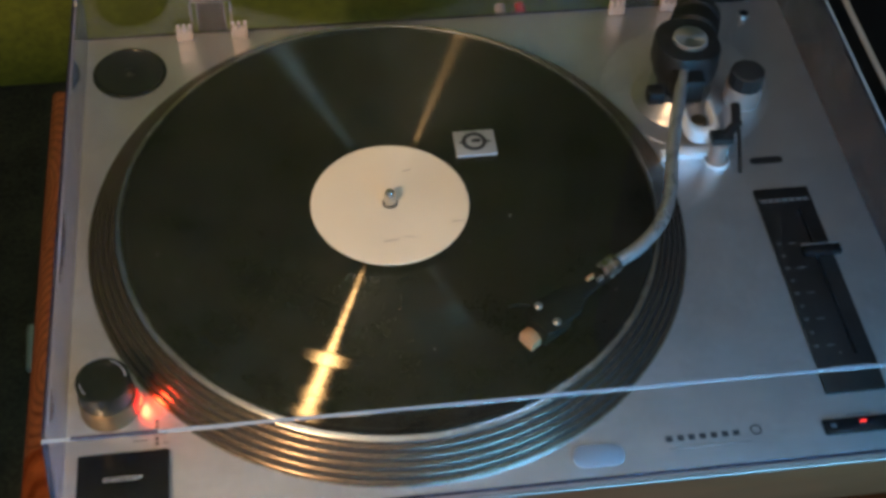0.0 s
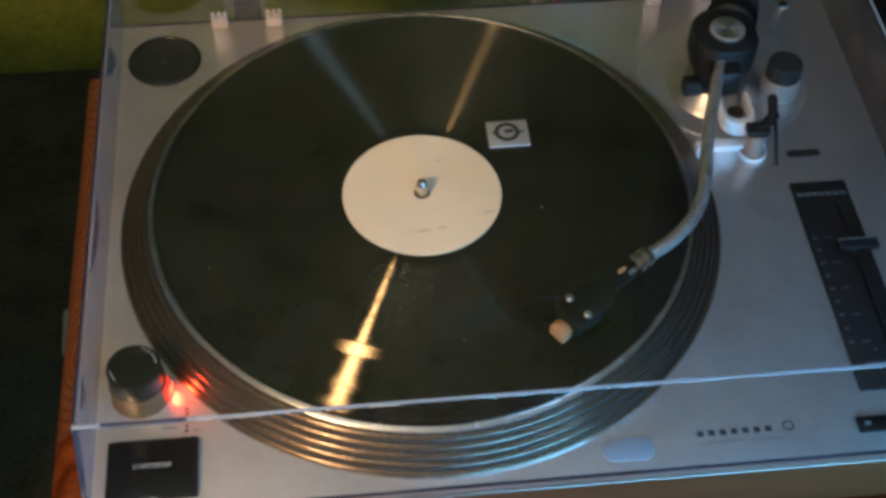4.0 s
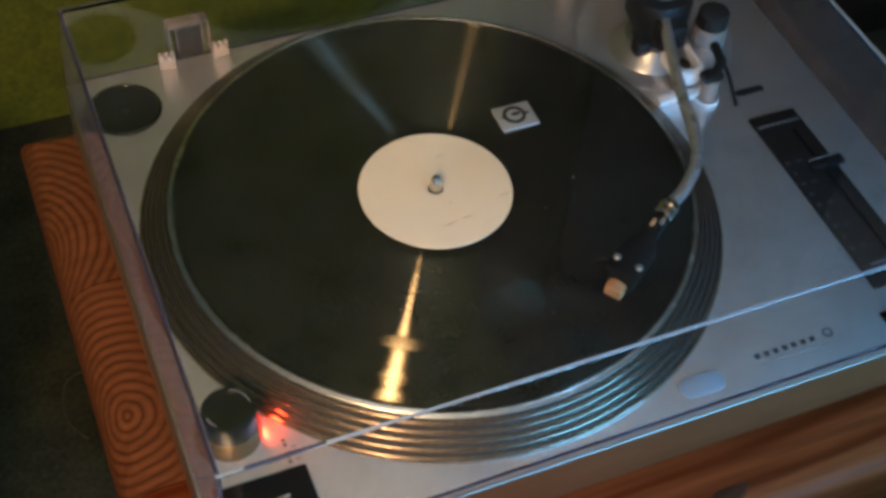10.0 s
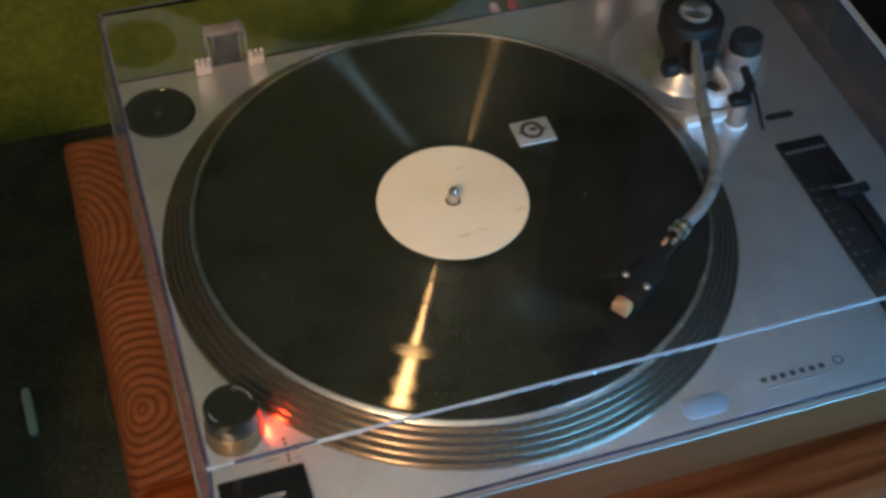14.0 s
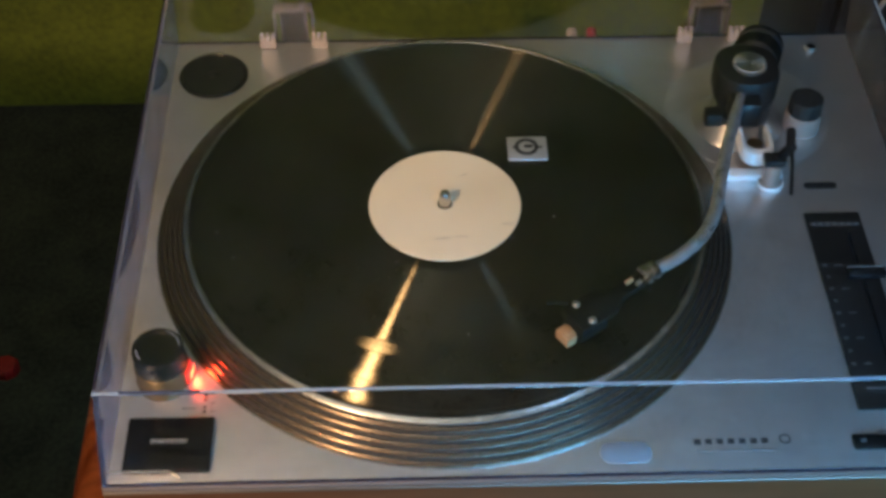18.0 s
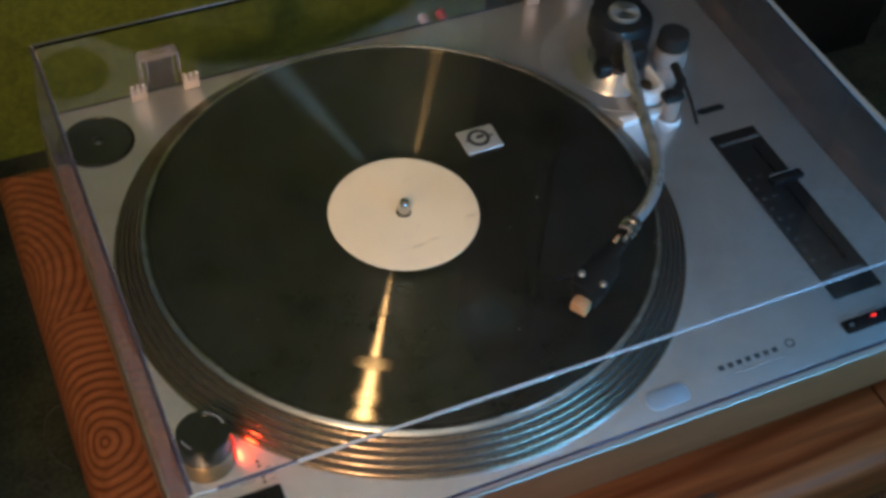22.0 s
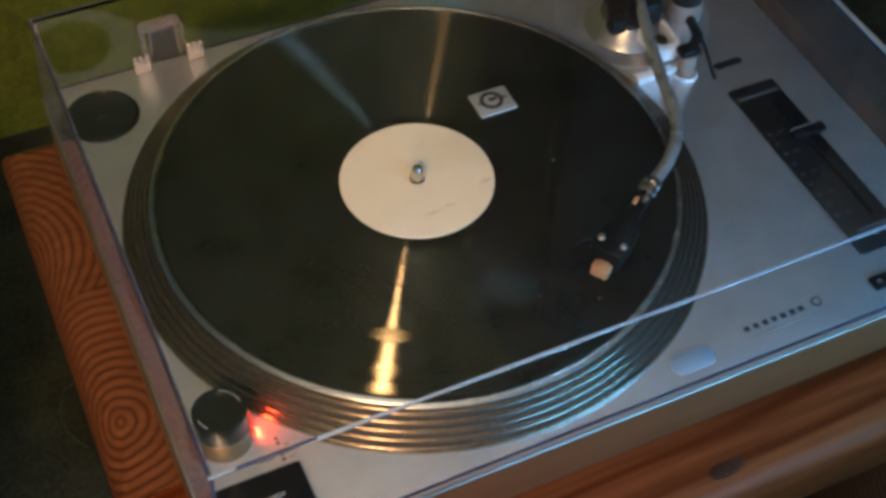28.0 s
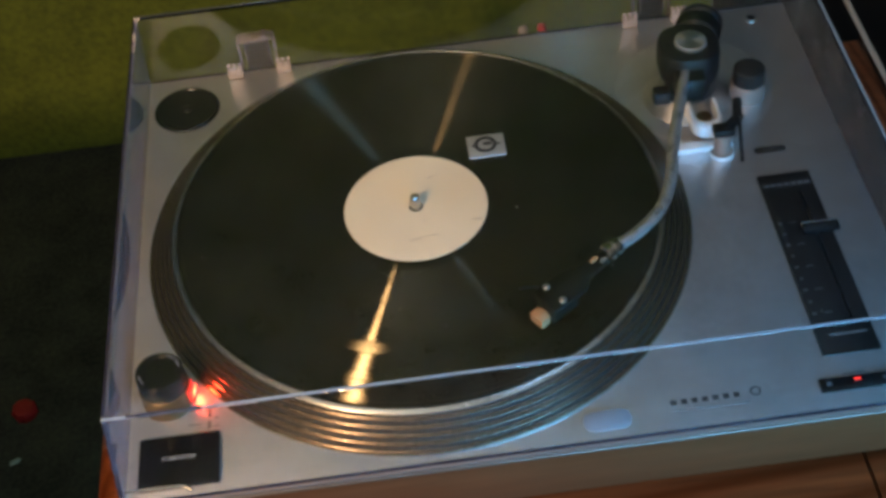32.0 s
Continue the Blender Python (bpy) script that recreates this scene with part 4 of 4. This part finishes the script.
lid = part("dust_cover", lid_shell(), M_GLASS, tt, "clear acrylic dust cover, closed", False)
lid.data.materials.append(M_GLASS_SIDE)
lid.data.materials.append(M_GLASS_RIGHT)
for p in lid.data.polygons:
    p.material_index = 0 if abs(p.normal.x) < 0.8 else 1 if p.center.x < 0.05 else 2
lid.visible_shadow = False
E_ = 0.0007
# added strips paint the light caught along each top edge
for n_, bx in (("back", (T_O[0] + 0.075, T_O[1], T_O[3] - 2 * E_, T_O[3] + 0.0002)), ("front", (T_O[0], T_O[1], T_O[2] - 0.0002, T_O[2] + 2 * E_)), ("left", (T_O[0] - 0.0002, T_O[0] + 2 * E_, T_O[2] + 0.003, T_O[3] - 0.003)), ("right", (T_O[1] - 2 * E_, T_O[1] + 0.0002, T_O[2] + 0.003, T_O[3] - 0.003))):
    e_ = part("edge_strip", box(*bx, LT + 0.0001, LT + 0.0006, 0.0002), M_EDGE if n_ in ("front", "right") else M_EDGE_SOFT if n_ == "back" else M_EDGE_DULL, lid, "acrylic edge with its caught light painted bright" if n_ in ("front", "right") else "acrylic edge with its light painted dimmer")
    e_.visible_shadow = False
# darker stretch paints the start button's reflection into the front edge
dull = part("edge_strip", box(-0.1620, -0.1230, T_O[2] - 0.0003, T_O[2] + 2 * E_ + 0.0001, LT + 0.0007, LT + 0.0010, 0.0001), M_EDGE_DULL, lid, "front edge stretch darkened for the start button mirrored in it")
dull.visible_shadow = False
# colour imitates the dim wall showing through, over the edge's black line
faint = part("edge_strip", box(T_O[0], T_O[0] + 0.0748, T_O[3] - 2 * E_, T_O[3] + 0.0002, LT + 0.0001, LT + 0.0006, 0.0002), M_EDGE_BACK, lid, "back edge stretch coloured like the dim wall seen through it")
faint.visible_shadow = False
# tinted strip added for the blue gleam in the lower edge
lo_ = part("edge_strip", box(B_O[0] + 0.001, B_O[1] - 0.001, B_O[2] - 0.0007, B_O[2] + 0.0004, 0.0008, 0.0022, 0.0003), M_EDGE_DULL, lid, "lower acrylic edge with its blue gleam put into the colour")
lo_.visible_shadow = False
# chrome bar added as the lamp's glint low on the front pane
part("lip_glint", tube([(-0.1765, -0.1700, 0.0032), (-0.1480, -0.1700, 0.0032), (-0.1455, -0.1702, 0.0032), (-0.1400, -0.1735, 0.0020)], 0.0007, 8, smooth=3), M_CHROME, lid, "thin chrome bar standing in for a glint along the front pane")
part("sticker", slab(round_rect(0.0355, 0.0578, -0.0085, 0.0100, 0.0006), LT + 0.0001, LT + 0.0012, 0.0003), M_BADGE, lid, "square silver badge with a round dark emblem")
part("emblem", lathe([(0.0045, LT + 0.0012), (0.0045, LT + 0.0015), (0.0068, LT + 0.0015), (0.0068, LT + 0.0012)], (0.0462, 0.0016, 0), 40), M_PRINT, lid)
part("emblem", slab(round_rect(0.0448, 0.0500, 0.0010, 0.0034, 0.0010), LT + 0.0012, LT + 0.0015), M_PRINT, lid)
part("emblem", box(0.0380, 0.0405, 0.0006, 0.0018, LT + 0.0012, LT + 0.0015), M_PRINT, lid)
part("emblem", box(0.0527, 0.0552, 0.0006, 0.0018, LT + 0.0012, LT + 0.0015), M_PRINT, lid)
part("dust_speck", lathe([(0, 0.0005), (0.0006, 0.0003), (0.0008, 0.0)], (0.0575, -0.0520, LT + 0.00005), 10), M_DUST, lid)
random.seed(11)
for k in range(22):
    r_ = random.uniform(0.0002, 0.00045)
    part("dust_speck", lathe([(0, r_), (r_, r_ * 0.6), (r_ * 1.2, 0.0)], (random.uniform(-0.165, 0.27), random.uniform(-0.155, 0.16), LT + 0.00005), 6), M_DUST, lid)

# ---- loose things ----
cable = thing("cable", (0.32, 0.0, TZ), "pale cable hanging beside the turntable with a plug", "cable")
part("cord", tube([(0.340, 0.34, FLOOR_Z + 0.003), (0.330, 0.30, FLOOR_Z + 0.01), (0.320, 0.245, -0.20), (0.3175, 0.215, -0.02), (0.3168, 0.185, 0.016), (0.3168, 0.155, 0.020), (0.3168, 0.11, 0.020), (0.3172, 0.03, 0.020), (0.3190, -0.045, 0.020)], 0.0019, 10), M_CABLE, cable)
part("plug", lathe([(0, 0), (0.0028, 0.0), (0.0052, 0.004), (0.0060, 0.012), (0.0060, 0.028), (0.0035, 0.032), (0, 0.032)], (0.3186, -0.044, 0.020), 20, (0.8, -0.6, -0.1)), M_CABLE, cable, "pale moulded plug")
part("tail", tube([(0.3440, -0.0632, 0.0168), (0.362, -0.076, 0.010), (0.376, -0.10, -0.030), (0.380, -0.12, -0.12), (0.384, -0.13, -0.30), (0.41, -0.10, FLOOR_Z + 0.004), (0.50, 0.10, FLOOR_Z + 0.004)], 0.0019, 10), M_CABLE, cable)
pen = tagged(part("marker_pen", lathe([(0, 0), (0.0030, 0.0), (0.0042, 0.002), (0.0046, 0.012), (0.0046, 0.044), (0.0038, 0.050), (0, 0.051)], (-0.3030, 0.2180, FLOOR_Z + 0.0050), 20, (-0.05, 1, 0)), M_PEN), "pale greenish pen lying on the dark floor", "pen")
tagged(part("bottle_cap", lathe([(0, 0.011), (0.006, 0.0108), (0.0105, 0.0095), (0.0128, 0.006), (0.0130, 0.0)], (-0.4070, 0.2240, FLOOR_Z + 0.0005), 9), M_CAPRED), "small red plastic cap on the dark floor", "cap")
M_WIRE = vary(mat("grey_wire", (0.06, 0.06, 0.055), 0.5), (0.075, 0.075, 0.065), 60, 0.2, (0.4, 0.6))
loop = [(-0.205, 0.2690), (-0.2180, 0.2670), (-0.2293, 0.2615), (-0.2362, 0.2460), (-0.2380, 0.2310), (-0.2358, 0.2170), (-0.2312, 0.2060), (-0.2240, 0.1960)]
tagged(part("wire_loop", tube([(x, y, FLOOR_Z + 0.0012) for x, y in loop], 0.0007, 6), M_WIRE), "thin grey loop of wire on the dark floor", "wire")
scraps = [(-0.4109, 0.1676, 0.0060, 25, M_PEN), (-0.4355, 0.2092, 0.0045, -40, M_WIRE), (-0.300, 0.235, 0.0035, 70, M_WIRE)]
for x, y, r, a, m_ in scraps:
    sc_ = slab([(-r, -r * 0.3), (r * 0.4, -r * 0.5), (r, 0.0), (r * 0.3, r * 0.45), (-r * 0.8, r * 0.35)], 0.0003, 0.0016, 0.0003)
    sc_.transform(Matrix.Translation((x, y, FLOOR_Z)) @ Matrix.Rotation(radians(a), 4, "Z"))
    tagged(part("paper_scrap", sc_, m_), "small crumpled scrap of paper on the dark floor", "scrap", "scraps on the floor")
